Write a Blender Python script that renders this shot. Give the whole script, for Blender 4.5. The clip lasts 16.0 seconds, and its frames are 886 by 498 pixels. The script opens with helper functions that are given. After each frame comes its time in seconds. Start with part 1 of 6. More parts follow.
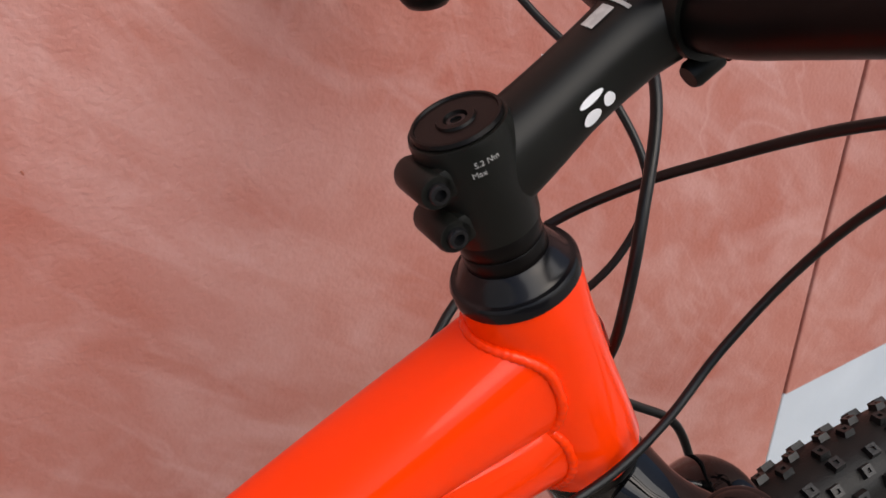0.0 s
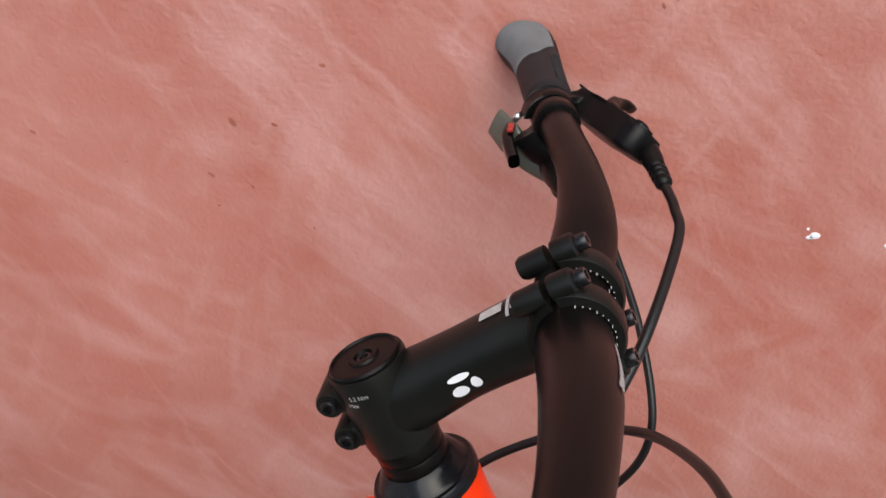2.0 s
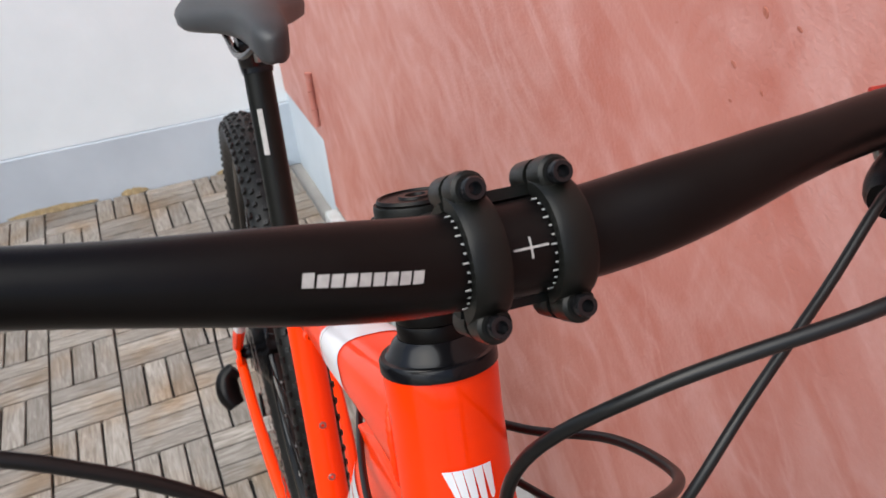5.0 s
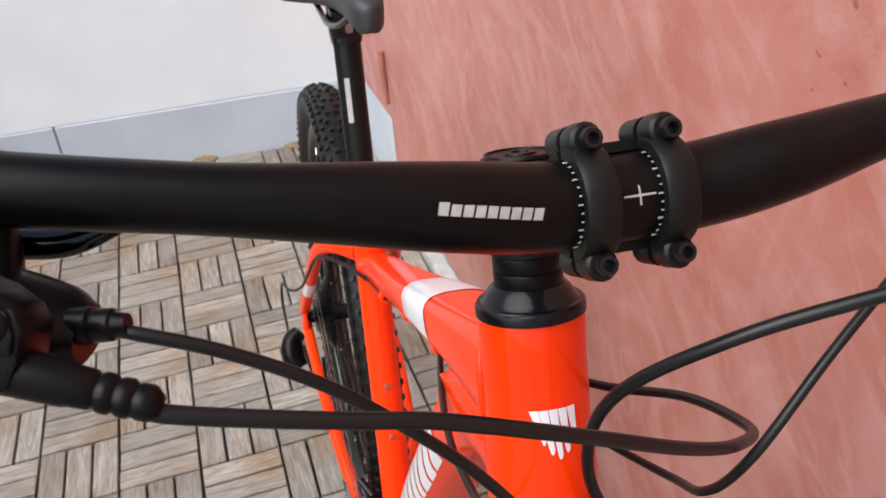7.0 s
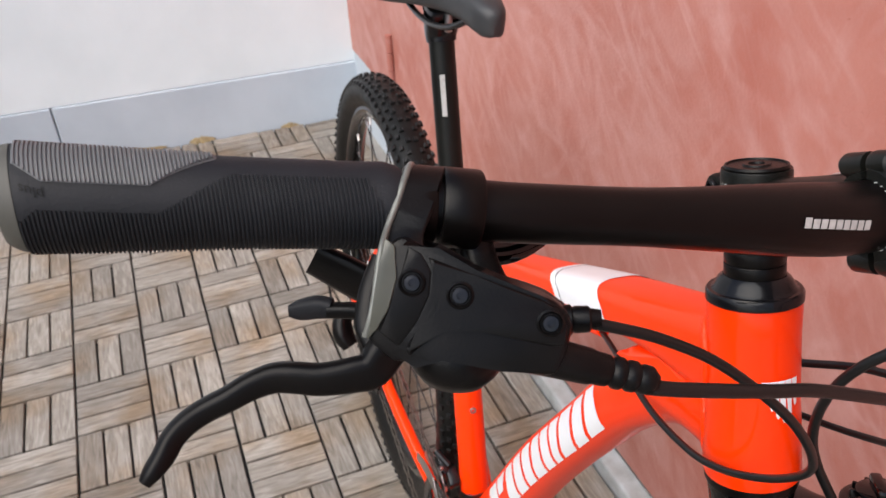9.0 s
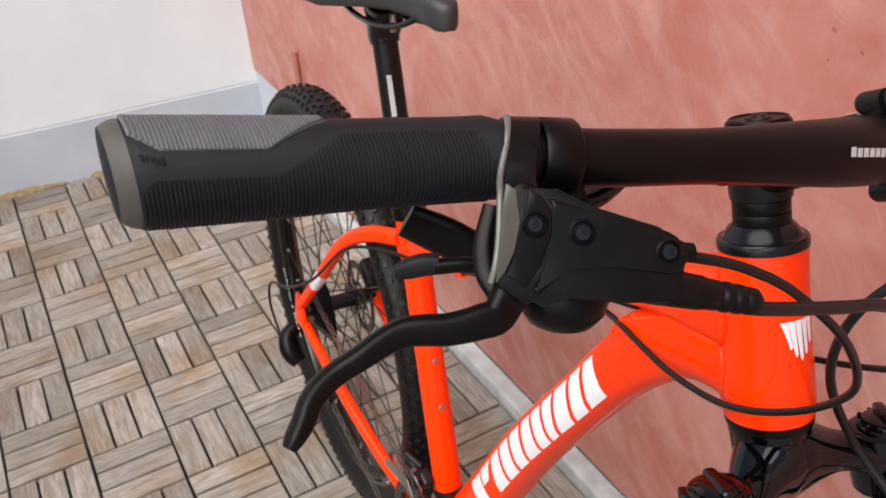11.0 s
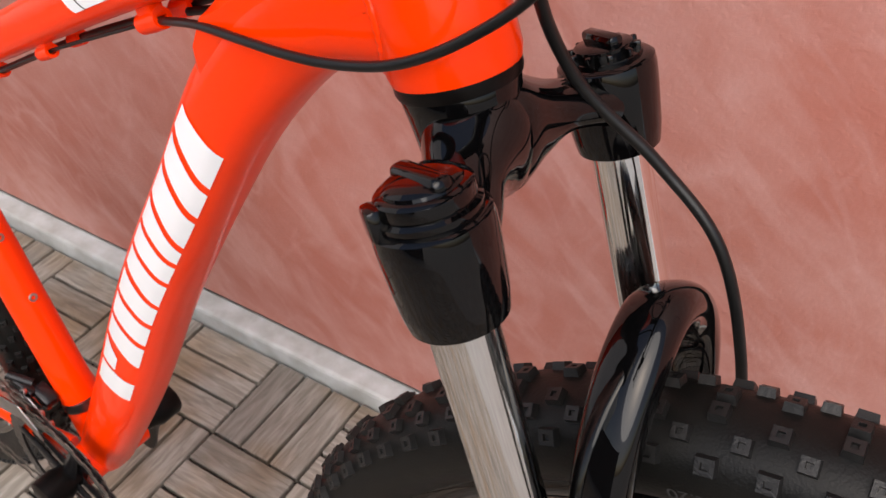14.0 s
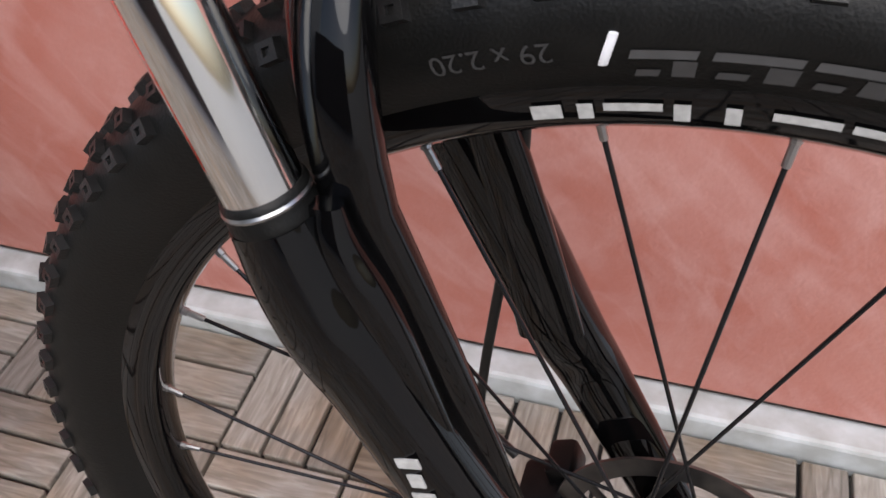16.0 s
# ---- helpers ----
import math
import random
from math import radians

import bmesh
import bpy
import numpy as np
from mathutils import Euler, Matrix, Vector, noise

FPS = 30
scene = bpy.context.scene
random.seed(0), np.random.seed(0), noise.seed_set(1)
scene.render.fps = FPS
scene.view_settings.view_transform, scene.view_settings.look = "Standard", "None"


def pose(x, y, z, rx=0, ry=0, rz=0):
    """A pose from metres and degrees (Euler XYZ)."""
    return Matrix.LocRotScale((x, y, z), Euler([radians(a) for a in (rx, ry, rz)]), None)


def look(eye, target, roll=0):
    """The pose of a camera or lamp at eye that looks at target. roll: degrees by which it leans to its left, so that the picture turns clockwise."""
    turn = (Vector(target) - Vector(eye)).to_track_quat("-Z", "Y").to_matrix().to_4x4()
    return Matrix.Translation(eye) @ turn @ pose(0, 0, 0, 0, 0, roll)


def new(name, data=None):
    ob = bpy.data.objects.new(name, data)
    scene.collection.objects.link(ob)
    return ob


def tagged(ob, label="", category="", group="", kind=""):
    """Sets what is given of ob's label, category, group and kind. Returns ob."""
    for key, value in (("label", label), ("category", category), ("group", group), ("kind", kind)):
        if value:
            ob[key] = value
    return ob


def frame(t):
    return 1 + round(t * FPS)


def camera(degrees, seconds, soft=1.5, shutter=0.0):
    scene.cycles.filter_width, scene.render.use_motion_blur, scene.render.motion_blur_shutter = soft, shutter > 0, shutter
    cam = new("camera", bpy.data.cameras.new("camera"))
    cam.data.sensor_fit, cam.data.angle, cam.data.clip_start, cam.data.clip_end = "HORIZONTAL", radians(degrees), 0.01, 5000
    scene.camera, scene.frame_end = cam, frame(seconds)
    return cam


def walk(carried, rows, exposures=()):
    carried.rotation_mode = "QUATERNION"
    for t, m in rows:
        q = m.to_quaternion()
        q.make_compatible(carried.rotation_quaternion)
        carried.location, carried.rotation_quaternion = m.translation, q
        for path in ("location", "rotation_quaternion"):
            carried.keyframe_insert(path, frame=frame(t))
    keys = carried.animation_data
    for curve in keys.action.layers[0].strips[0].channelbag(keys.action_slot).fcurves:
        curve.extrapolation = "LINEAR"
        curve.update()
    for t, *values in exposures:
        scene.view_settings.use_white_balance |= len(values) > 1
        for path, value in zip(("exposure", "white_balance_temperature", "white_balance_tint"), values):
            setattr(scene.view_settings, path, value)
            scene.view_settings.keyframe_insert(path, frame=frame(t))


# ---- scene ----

# ---------------- camera ----------------
cam = camera(54.0, 16.0, soft=1.5)
cam.data.dof.use_dof, cam.data.dof.focus_distance, cam.data.dof.aperture_fstop = True, 0.42, 29.0
ROWS = [
    (0, (1.3917, 0.4771, 1.1505), (1.7819, 1.2084, 0.5911), -2.42),
    (0.5, (1.4320, 0.4425, 1.1880), (1.7465, 1.2065, 0.6247), -1.87),
    (1, (1.4697, 0.4312, 1.2446), (1.7008, 1.2037, 0.6532), -3.35),
    (1.5, (1.5480, 0.4249, 1.2599), (1.5768, 1.2570, 0.7061), -6.86),
    (2, (1.6263, 0.4211, 1.2666), (1.4676, 1.2513, 0.7322), -6.85),
    (2.5, (1.6831, 0.4487, 1.2595), (1.4041, 1.2514, 0.7322), -8.49),
    (3, (1.7223, 0.5049, 1.2401), (1.3355, 1.2750, 0.7329), -7.57),
    (3.5, (1.7513, 0.5509, 1.2185), (1.2064, 1.2060, 0.6952), -7.57),
    (4, (1.7708, 0.5808, 1.2035), (1.1217, 1.1307, 0.6779), -7.62),
    (4.5, (1.820, 0.618, 1.192), (0.236, 1.280, 0.165), -7.9),
    (7, (1.8663, 0.5855, 1.1955), (1.0463, 0.8067, 0.6677), -5.28),
    (7.5, (1.8631, 0.5282, 1.2283), (1.0385, 0.7351, 0.7017), -5.66),
    (7.9, (1.8674, 0.4816, 1.2346), (1.0483, 0.6928, 0.7013), -4.88),
    (8.1, (1.8689, 0.4653, 1.2421), (1.0554, 0.6849, 0.7035), -4.88),
    (10.5, (1.8411, 0.3701, 1.2539), (1.0887, 0.7256, 0.6995), -2.26),
    (11, (1.8452, 0.3455, 1.2389), (1.0991, 0.7281, 0.6939), -4.14),
    (11.5, (1.8383, 0.3401, 1.2163), (1.1167, 0.7877, 0.6881), -4.09),
    (12, (1.8165, 0.3743, 1.1710), (1.1989, 0.9270, 0.6112), -3.80),
    (12.5, (1.7997, 0.4002, 1.1243), (1.2872, 0.9952, 0.5050), -2.91),
    (13, (1.7856, 0.4129, 1.0897), (1.3092, 1.0170, 0.4507), -3.78),
    (13.5, (1.7640, 0.4342, 1.0520), (1.3180, 1.0400, 0.3935), -2.70),
    (14, (1.7475, 0.4421, 1.0248), (1.3334, 1.0532, 0.3502), -3.05),
    (14.5, (1.7440, 0.4410, 1.0085), (1.3780, 1.0750, 0.3255), -3.30),
    (15, (1.7468, 0.4357, 0.9643), (1.4223, 1.1139, 0.3050), -3.26),
    (15.5, (1.7540, 0.4397, 0.9104), (1.4866, 1.1185, 0.2264), -3.21),
    (16, (1.7881, 0.4362, 0.8435), (1.5539, 1.1076, 0.1404), -3.54),
]
EXPOSURES = [(0.0, 0.08, 6700, 11), (0.5, 0.13, 6550, 10), (1.0, 0.20, 6450, 8), (1.6, 0.27, 6450, 7), (3.0, 0.29, 6450, 7), (4.5, 0.36, 6300, 6), (7.0, 0.44, 6450, 9), (11.0, 0.40, 6800, 11), (12.0, 0.42, 7500, 15), (13.2, 0.34, 7200, 15), (14.0, 0.36, 6850, 13), (15.0, 0.36, 6450, 13), (16.0, 0.40, 6400, 12)]
walk(cam, [(t, look(eye, target, roll)) for t, eye, target, roll in ROWS], EXPOSURES)

# ---------------- world and light ----------------
SUN_ELEVATION, SUN_AZIMUTH = 52.0, 158.0
world = bpy.data.worlds.new("sky")
world.use_nodes = True
scene.world = world
wn = world.node_tree
sky = wn.nodes.new("ShaderNodeTexSky")
sky.sky_type, sky.sun_disc = "NISHITA", False
sky.sun_elevation, sky.sun_rotation = radians(SUN_ELEVATION), radians(SUN_AZIMUTH)
sky.air_density, sky.dust_density = 1.0, 3.0
wn.links.new(sky.outputs[0], wn.nodes["Background"].inputs[0])
wn.nodes["Background"].inputs[1].default_value = 0.15
sun_data = bpy.data.lights.new("sun", "SUN")
sun_data.energy, sun_data.angle, sun_data.color = 2.5, radians(70), (1.0, 0.98, 0.95)
sun = new("sun", sun_data)
sun_from = Vector((math.sin(radians(SUN_AZIMUTH)) * math.cos(radians(SUN_ELEVATION)), math.cos(radians(SUN_AZIMUTH)) * math.cos(radians(SUN_ELEVATION)), math.sin(radians(SUN_ELEVATION))))
sun.matrix_world = look(sun_from * 8, (0, 0, 0))


# ---------------- materials ----------------
def material(name, colour, rough=0.5, metal=0.0, coat=0.0, spec=0.5, second=None, scale=40.0, bump=0.0, bump_scale=300.0, detail=4.0, stretch=(1, 1, 1), random_tint=0.0, rough_var=0.0, coat_rough=0.03):
    """A surface whose colour wanders between two tones, with a fine relief and uneven gloss."""
    m = bpy.data.materials.new(name)
    m.use_nodes = True
    nt = m.node_tree
    b = nt.nodes["Principled BSDF"]
    b.inputs["Roughness"].default_value = rough
    b.inputs["Metallic"].default_value = metal
    b.inputs["Coat Weight"].default_value = coat
    b.inputs["Coat Roughness"].default_value = coat_rough
    b.inputs["Specular IOR Level"].default_value = spec
    c1 = (*colour, 1)
    c2 = (*(second or tuple(c * 0.86 for c in colour)), 1)
    co = nt.nodes.new("ShaderNodeTexCoord")
    mp = nt.nodes.new("ShaderNodeMapping")
    mp.inputs["Scale"].default_value = stretch
    nt.links.new(co.outputs["Object"], mp.inputs[0])
    nz = nt.nodes.new("ShaderNodeTexNoise")
    nz.inputs["Scale"].default_value, nz.inputs["Detail"].default_value = scale, detail
    nt.links.new(mp.outputs[0], nz.inputs["Vector"])
    ramp = nt.nodes.new("ShaderNodeValToRGB")
    ramp.color_ramp.elements[0].position, ramp.color_ramp.elements[1].position = 0.35, 0.68
    ramp.color_ramp.elements[0].color, ramp.color_ramp.elements[1].color = c2, c1
    nt.links.new(nz.outputs["Fac"], ramp.inputs[0])
    out = ramp.outputs[0]
    if random_tint:
        info = nt.nodes.new("ShaderNodeObjectInfo")
        rng = nt.nodes.new("ShaderNodeMapRange")
        rng.inputs["To Min"].default_value, rng.inputs["To Max"].default_value = 1 - random_tint, 1 + random_tint
        nt.links.new(info.outputs["Random"], rng.inputs[0])
        hsv = nt.nodes.new("ShaderNodeHueSaturation")
        nt.links.new(rng.outputs[0], hsv.inputs["Value"])
        nt.links.new(out, hsv.inputs["Color"])
        out = hsv.outputs[0]
    nt.links.new(out, b.inputs["Base Color"])
    if rough_var:
        mr = nt.nodes.new("ShaderNodeMapRange")
        mr.inputs["To Min"].default_value, mr.inputs["To Max"].default_value = rough - rough_var, rough + rough_var
        nt.links.new(nz.outputs["Fac"], mr.inputs[0])
        nt.links.new(mr.outputs[0], b.inputs["Roughness"])
    if bump:
        n2 = nt.nodes.new("ShaderNodeTexNoise")
        n2.inputs["Scale"].default_value, n2.inputs["Detail"].default_value = bump_scale, 3
        nt.links.new(mp.outputs[0], n2.inputs["Vector"])
        bp = nt.nodes.new("ShaderNodeBump")
        bp.inputs["Strength"].default_value, bp.inputs["Distance"].default_value = bump, 0.002
        nt.links.new(n2.outputs["Fac"], bp.inputs["Height"])
        nt.links.new(bp.outputs[0], b.inputs["Normal"])
    return m


PAINT = material("orange_gloss_paint", (0.95, 0.040, 0.001), 0.36, coat=0.46, spec=0.05, coat_rough=0.018, second=(0.92, 0.040, 0.001), scale=6)
MATTE = material("matte_black_anodised", (0.0036, 0.0029, 0.0027), 0.33, spec=0.15, second=(0.0027, 0.0022, 0.0021), scale=60, bump=0.06, bump_scale=1800, rough_var=0.06)
GLOSS = material("gloss_black_paint", (0.0016, 0.0016, 0.0018), 0.032, coat=0.22, spec=0.26, second=(0.0014, 0.0014, 0.0016), scale=20)
PLASTIC = material("black_plastic", (0.0042, 0.0038, 0.0038), 0.33, spec=0.16, second=(0.0028, 0.0026, 0.0027), scale=80, bump=0.08, bump_scale=900, rough_var=0.08)
RUBBER = material("tyre_rubber", (0.0048, 0.0049, 0.0045), 0.46, spec=0.22, second=(0.0029, 0.0030, 0.0028), scale=50, bump=0.15, bump_scale=700, rough_var=0.1)
# tread blocks: wear and the sky's sheen on their tops, both lightened into the colour
TREAD = material("worn_tread_rubber_with_sheen", (0.0105, 0.0106, 0.0106), 0.42, spec=0.36, second=(0.0055, 0.0056, 0.0057), scale=120, bump=0.2, bump_scale=900, rough_var=0.1)
STEM_BLACK = material("satin_grey_black", (0.0062, 0.0066, 0.0056), 0.38, spec=0.22, second=(0.0046, 0.0049, 0.0042), scale=60, bump=0.05, bump_scale=1800)
CUP = material("satin_black_cup", (0.005, 0.005, 0.006), 0.2, spec=0.25, second=(0.005, 0.005, 0.006), scale=40)
HOSE = material("hose_sheath", (0.006, 0.006, 0.006), 0.36, spec=0.35, scale=90)
GRIP = material("charcoal_grip_rubber", (0.0105, 0.0113, 0.0140), 0.58, spec=0.25, second=(0.0076, 0.0083, 0.0104), scale=60, bump=0.1, bump_scale=900)
GRIP_END = material("dusty_grip_end", (0.062, 0.060, 0.050), 0.6, second=(0.045, 0.044, 0.038), scale=50)
GRIP_PAD = material("grey_grip_pad", (0.115, 0.118, 0.122), 0.6, second=(0.095, 0.098, 0.101), scale=60)
CHROME = material("chrome_plate", (0.80, 0.80, 0.78), 0.075, metal=1.0, second=(0.76, 0.76, 0.74), scale=12)
EDGE_GREY = material("brushed_edge_strip", (0.17, 0.175, 0.16), 0.36, metal=0.3, second=(0.13, 0.135, 0.12), scale=120)
LEVER_GREY = material("smoky_grey_plastic", (0.075, 0.078, 0.062), 0.3, second=(0.06, 0.062, 0.05), scale=60)
STEEL = material("bolt_steel", (0.45, 0.45, 0.45), 0.3, metal=1.0, scale=90)
DISC_STEEL = material("brake_disc_steel", (0.16, 0.155, 0.15), 0.35, metal=1.0, second=(0.10, 0.10, 0.10), scale=60)
CHAIN_STEEL = material("oiled_chain_steel", (0.26, 0.245, 0.215), 0.38, metal=0.9, second=(0.13, 0.12, 0.11), scale=160)
SCREW = material("blackened_screw_steel", (0.028, 0.028, 0.031), 0.2, metal=0.8, scale=90)
DARK_STEEL = material("black_oxide_steel", (0.018, 0.018, 0.020), 0.24, metal=0.6, scale=90)
WHITE = material("white_decal", (0.81, 0.82, 0.85), 0.35, second=(0.78, 0.79, 0.82), scale=30, coat=0.6)
INK = material("pale_ink", (0.42, 0.42, 0.41), 0.5, second=(0.32, 0.32, 0.31), scale=300)
DIM_INK = material("moulded_tyre_lettering", (0.030, 0.030, 0.030), 0.6, scale=200)
GREY_INK = material("grey_tyre_ink", (0.055, 0.055, 0.055), 0.6, scale=200)
RED_PLASTIC = material("red_plastic", (0.32, 0.02, 0.012), 0.35, scale=40)


def wall_paint(name, base, pale, deep, ripple=1.0):
    """Red paint over trowelled plaster: cloudy tone, pale wiped strokes, small specks."""
    m = bpy.data.materials.new(name)
    m.use_nodes = True
    nt = m.node_tree
    b = nt.nodes["Principled BSDF"]
    b.inputs["Roughness"].default_value = 0.55
    co = nt.nodes.new("ShaderNodeTexCoord")

    def tex(scale, detail, rot=(0, 0, 0), sc=(1, 1, 1), dist=0.0):
        turn = nt.nodes.new("ShaderNodeMapping")
        turn.inputs["Rotation"].default_value = rot
        nt.links.new(co.outputs["Object"], turn.inputs[0])
        mp = nt.nodes.new("ShaderNodeMapping")
        mp.inputs["Scale"].default_value = sc
        nt.links.new(turn.outputs[0], mp.inputs[0])
        n = nt.nodes.new("ShaderNodeTexNoise")
        n.inputs["Scale"].default_value, n.inputs["Detail"].default_value, n.inputs["Distortion"].default_value = scale, detail, dist
        nt.links.new(mp.outputs[0], n.inputs["Vector"])
        return n.outputs["Fac"]

    def ramp(fac, a, z):
        r = nt.nodes.new("ShaderNodeMapRange")
        r.inputs["From Min"].default_value, r.inputs["From Max"].default_value = a, z
        nt.links.new(fac, r.inputs[0])
        return r.outputs[0]

    def mix(fac, c1, c2):
        x = nt.nodes.new("ShaderNodeMix")
        x.data_type = "RGBA"
        nt.links.new(fac, x.inputs[0])
        for sock, c in ((x.inputs[6], c1), (x.inputs[7], c2)):
            if isinstance(c, tuple):
                sock.default_value = (*c, 1)
            else:
                nt.links.new(c, sock)
        return x.outputs[2]

    def times(a, k):
        x = nt.nodes.new("ShaderNodeMath")
        x.operation = "MULTIPLY"
        nt.links.new(a, x.inputs[0])
        if isinstance(k, float):
            x.inputs[1].default_value = k
        else:
            nt.links.new(k, x.inputs[1])
        return x.outputs[0]

    def ridge(fac, width):
        """Thin winding lines where the noise crosses its middle."""
        d = nt.nodes.new("ShaderNodeMath")
        d.operation = "SUBTRACT"
        d.inputs[1].default_value = 0.5
        nt.links.new(fac, d.inputs[0])
        e = nt.nodes.new("ShaderNodeMath")
        e.operation = "ABSOLUTE"
        nt.links.new(d.outputs[0], e.inputs[0])
        return ramp(e.outputs[0], width, 0.0)

    cloud = ramp(tex(4.0, 6), 0.36, 0.66)
    colour = mix(cloud, deep, base)
    haze = ramp(tex(3.0, 4, (0, radians(-35), 0), (1.0, 1.0, 2.0), 1.0), 0.48, 0.72)
    colour = mix(times(haze, 0.45), colour, pale)
    strokes = ramp(tex(5.0, 3, (0, radians(-40), 0), (1.0, 1.0, 2.2), 1.6), 0.48, 0.74)
    colour = mix(times(strokes, 0.50), colour, pale)
    veins = ramp(tex(4.0, 3, (0, radians(62), 0), (1.0, 1.0, 2.0), 2.6), 0.55, 0.76)
    colour = mix(times(veins, 0.40), colour, pale)
    # thin brushed streaks, gathered in patches
    patch = ramp(tex(2.3, 3), 0.40, 0.62)
    thin = ramp(tex(5.0, 4, (0, radians(-46), 0), (1.0, 1.0, 6.5), 0.5), 0.545, 0.66)
    colour = mix(times(times(thin, patch), 0.40), colour, pale)
    wisps = ramp(tex(7.0, 3, (0, radians(-70), 0), (1.0, 1.0, 5.0), 1.2), 0.60, 0.70)
    colour = mix(times(wisps, 0.16), colour, pale)
    branches = ridge(tex(3.2, 4, (0, radians(-58), 0), (1.0, 1.0, 2.6), 0.7), 0.030)
    colour = mix(times(times(branches, ramp(tex(4.5, 2), 0.40, 0.64)), 0.36), colour, pale)
    blotch = ramp(tex(24.0, 4), 0.40, 0.75)
    colour = mix(times(blotch, 0.18), colour, pale)
    grain = ramp(tex(170.0, 4), 0.3, 0.7)
    colour = mix(times(grain, 0.16), colour, deep)
    rust = ramp(tex(30.0, 2, (0, radians(35), 0), (1.0, 1.0, 2.2)), 0.765, 0.80)
    colour = mix(times(rust, 0.55), colour, (0.26, 0.065, 0.04))
    nt.links.new(colour, b.inputs["Base Color"])
    bp = nt.nodes.new("ShaderNodeBump")
    bp.inputs["Strength"].default_value, bp.inputs["Distance"].default_value = 0.34 * ripple, 0.003
    nt.links.new(tex(220.0, 4), bp.inputs["Height"])
    b2 = nt.nodes.new("ShaderNodeBump")
    b2.inputs["Strength"].default_value, b2.inputs["Distance"].default_value = 0.05 * ripple, 0.02
    nt.links.new(tex(14.0, 3, dist=0.6), b2.inputs["Height"])
    nt.links.new(b2.outputs[0], bp.inputs["Normal"])
    nt.links.new(bp.outputs[0], b.inputs["Normal"])
    return m


RED_WALL = wall_paint("red_wall_paint", (0.415, 0.168, 0.133), (0.53, 0.310, 0.282), (0.36, 0.118, 0.088))
RED_DOOR = wall_paint("red_door_paint", (0.42, 0.171, 0.135), (0.54, 0.315, 0.287), (0.365, 0.120, 0.089))
WHITE_WALL = material("white_wall_paint", (0.76, 0.82, 0.85), 0.6, second=(0.69, 0.755, 0.785), scale=4, detail=6, bump=0.15, bump_scale=60)
PLINTH = material("pale_grey_plinth", (0.50, 0.56, 0.62), 0.6, second=(0.43, 0.49, 0.55), scale=5, detail=6, bump=0.15, bump_scale=60)
TRIM = material("grey_threshold", (0.48, 0.51, 0.52), 0.5, second=(0.33, 0.34, 0.33), scale=25, detail=6, bump=0.2, bump_scale=120)
# dark surface of the unseen slab added to the south to darken reflections
BLOCKER_DARK = material("dull_blocker_surface", (0.075, 0.065, 0.055), 0.9, second=(0.05, 0.045, 0.04), scale=3, detail=6, bump=0.2, bump_scale=80)
GROUND = material("concrete_ground", (0.30, 0.29, 0.27), 0.85, second=(0.22, 0.21, 0.20), scale=6, detail=8, bump=0.3, bump_scale=90)
TRAY = material("deck_tray_plastic", (0.018, 0.017, 0.016), 0.7, scale=30)
PIT = material("rusty_pit", (0.27, 0.085, 0.055), 0.8, second=(0.34, 0.12, 0.085), scale=250)
MOSS = material("dry_dirt", (0.30, 0.23, 0.12), 0.9, second=(0.2, 0.15, 0.08), scale=80, bump=0.6, bump_scale=300)


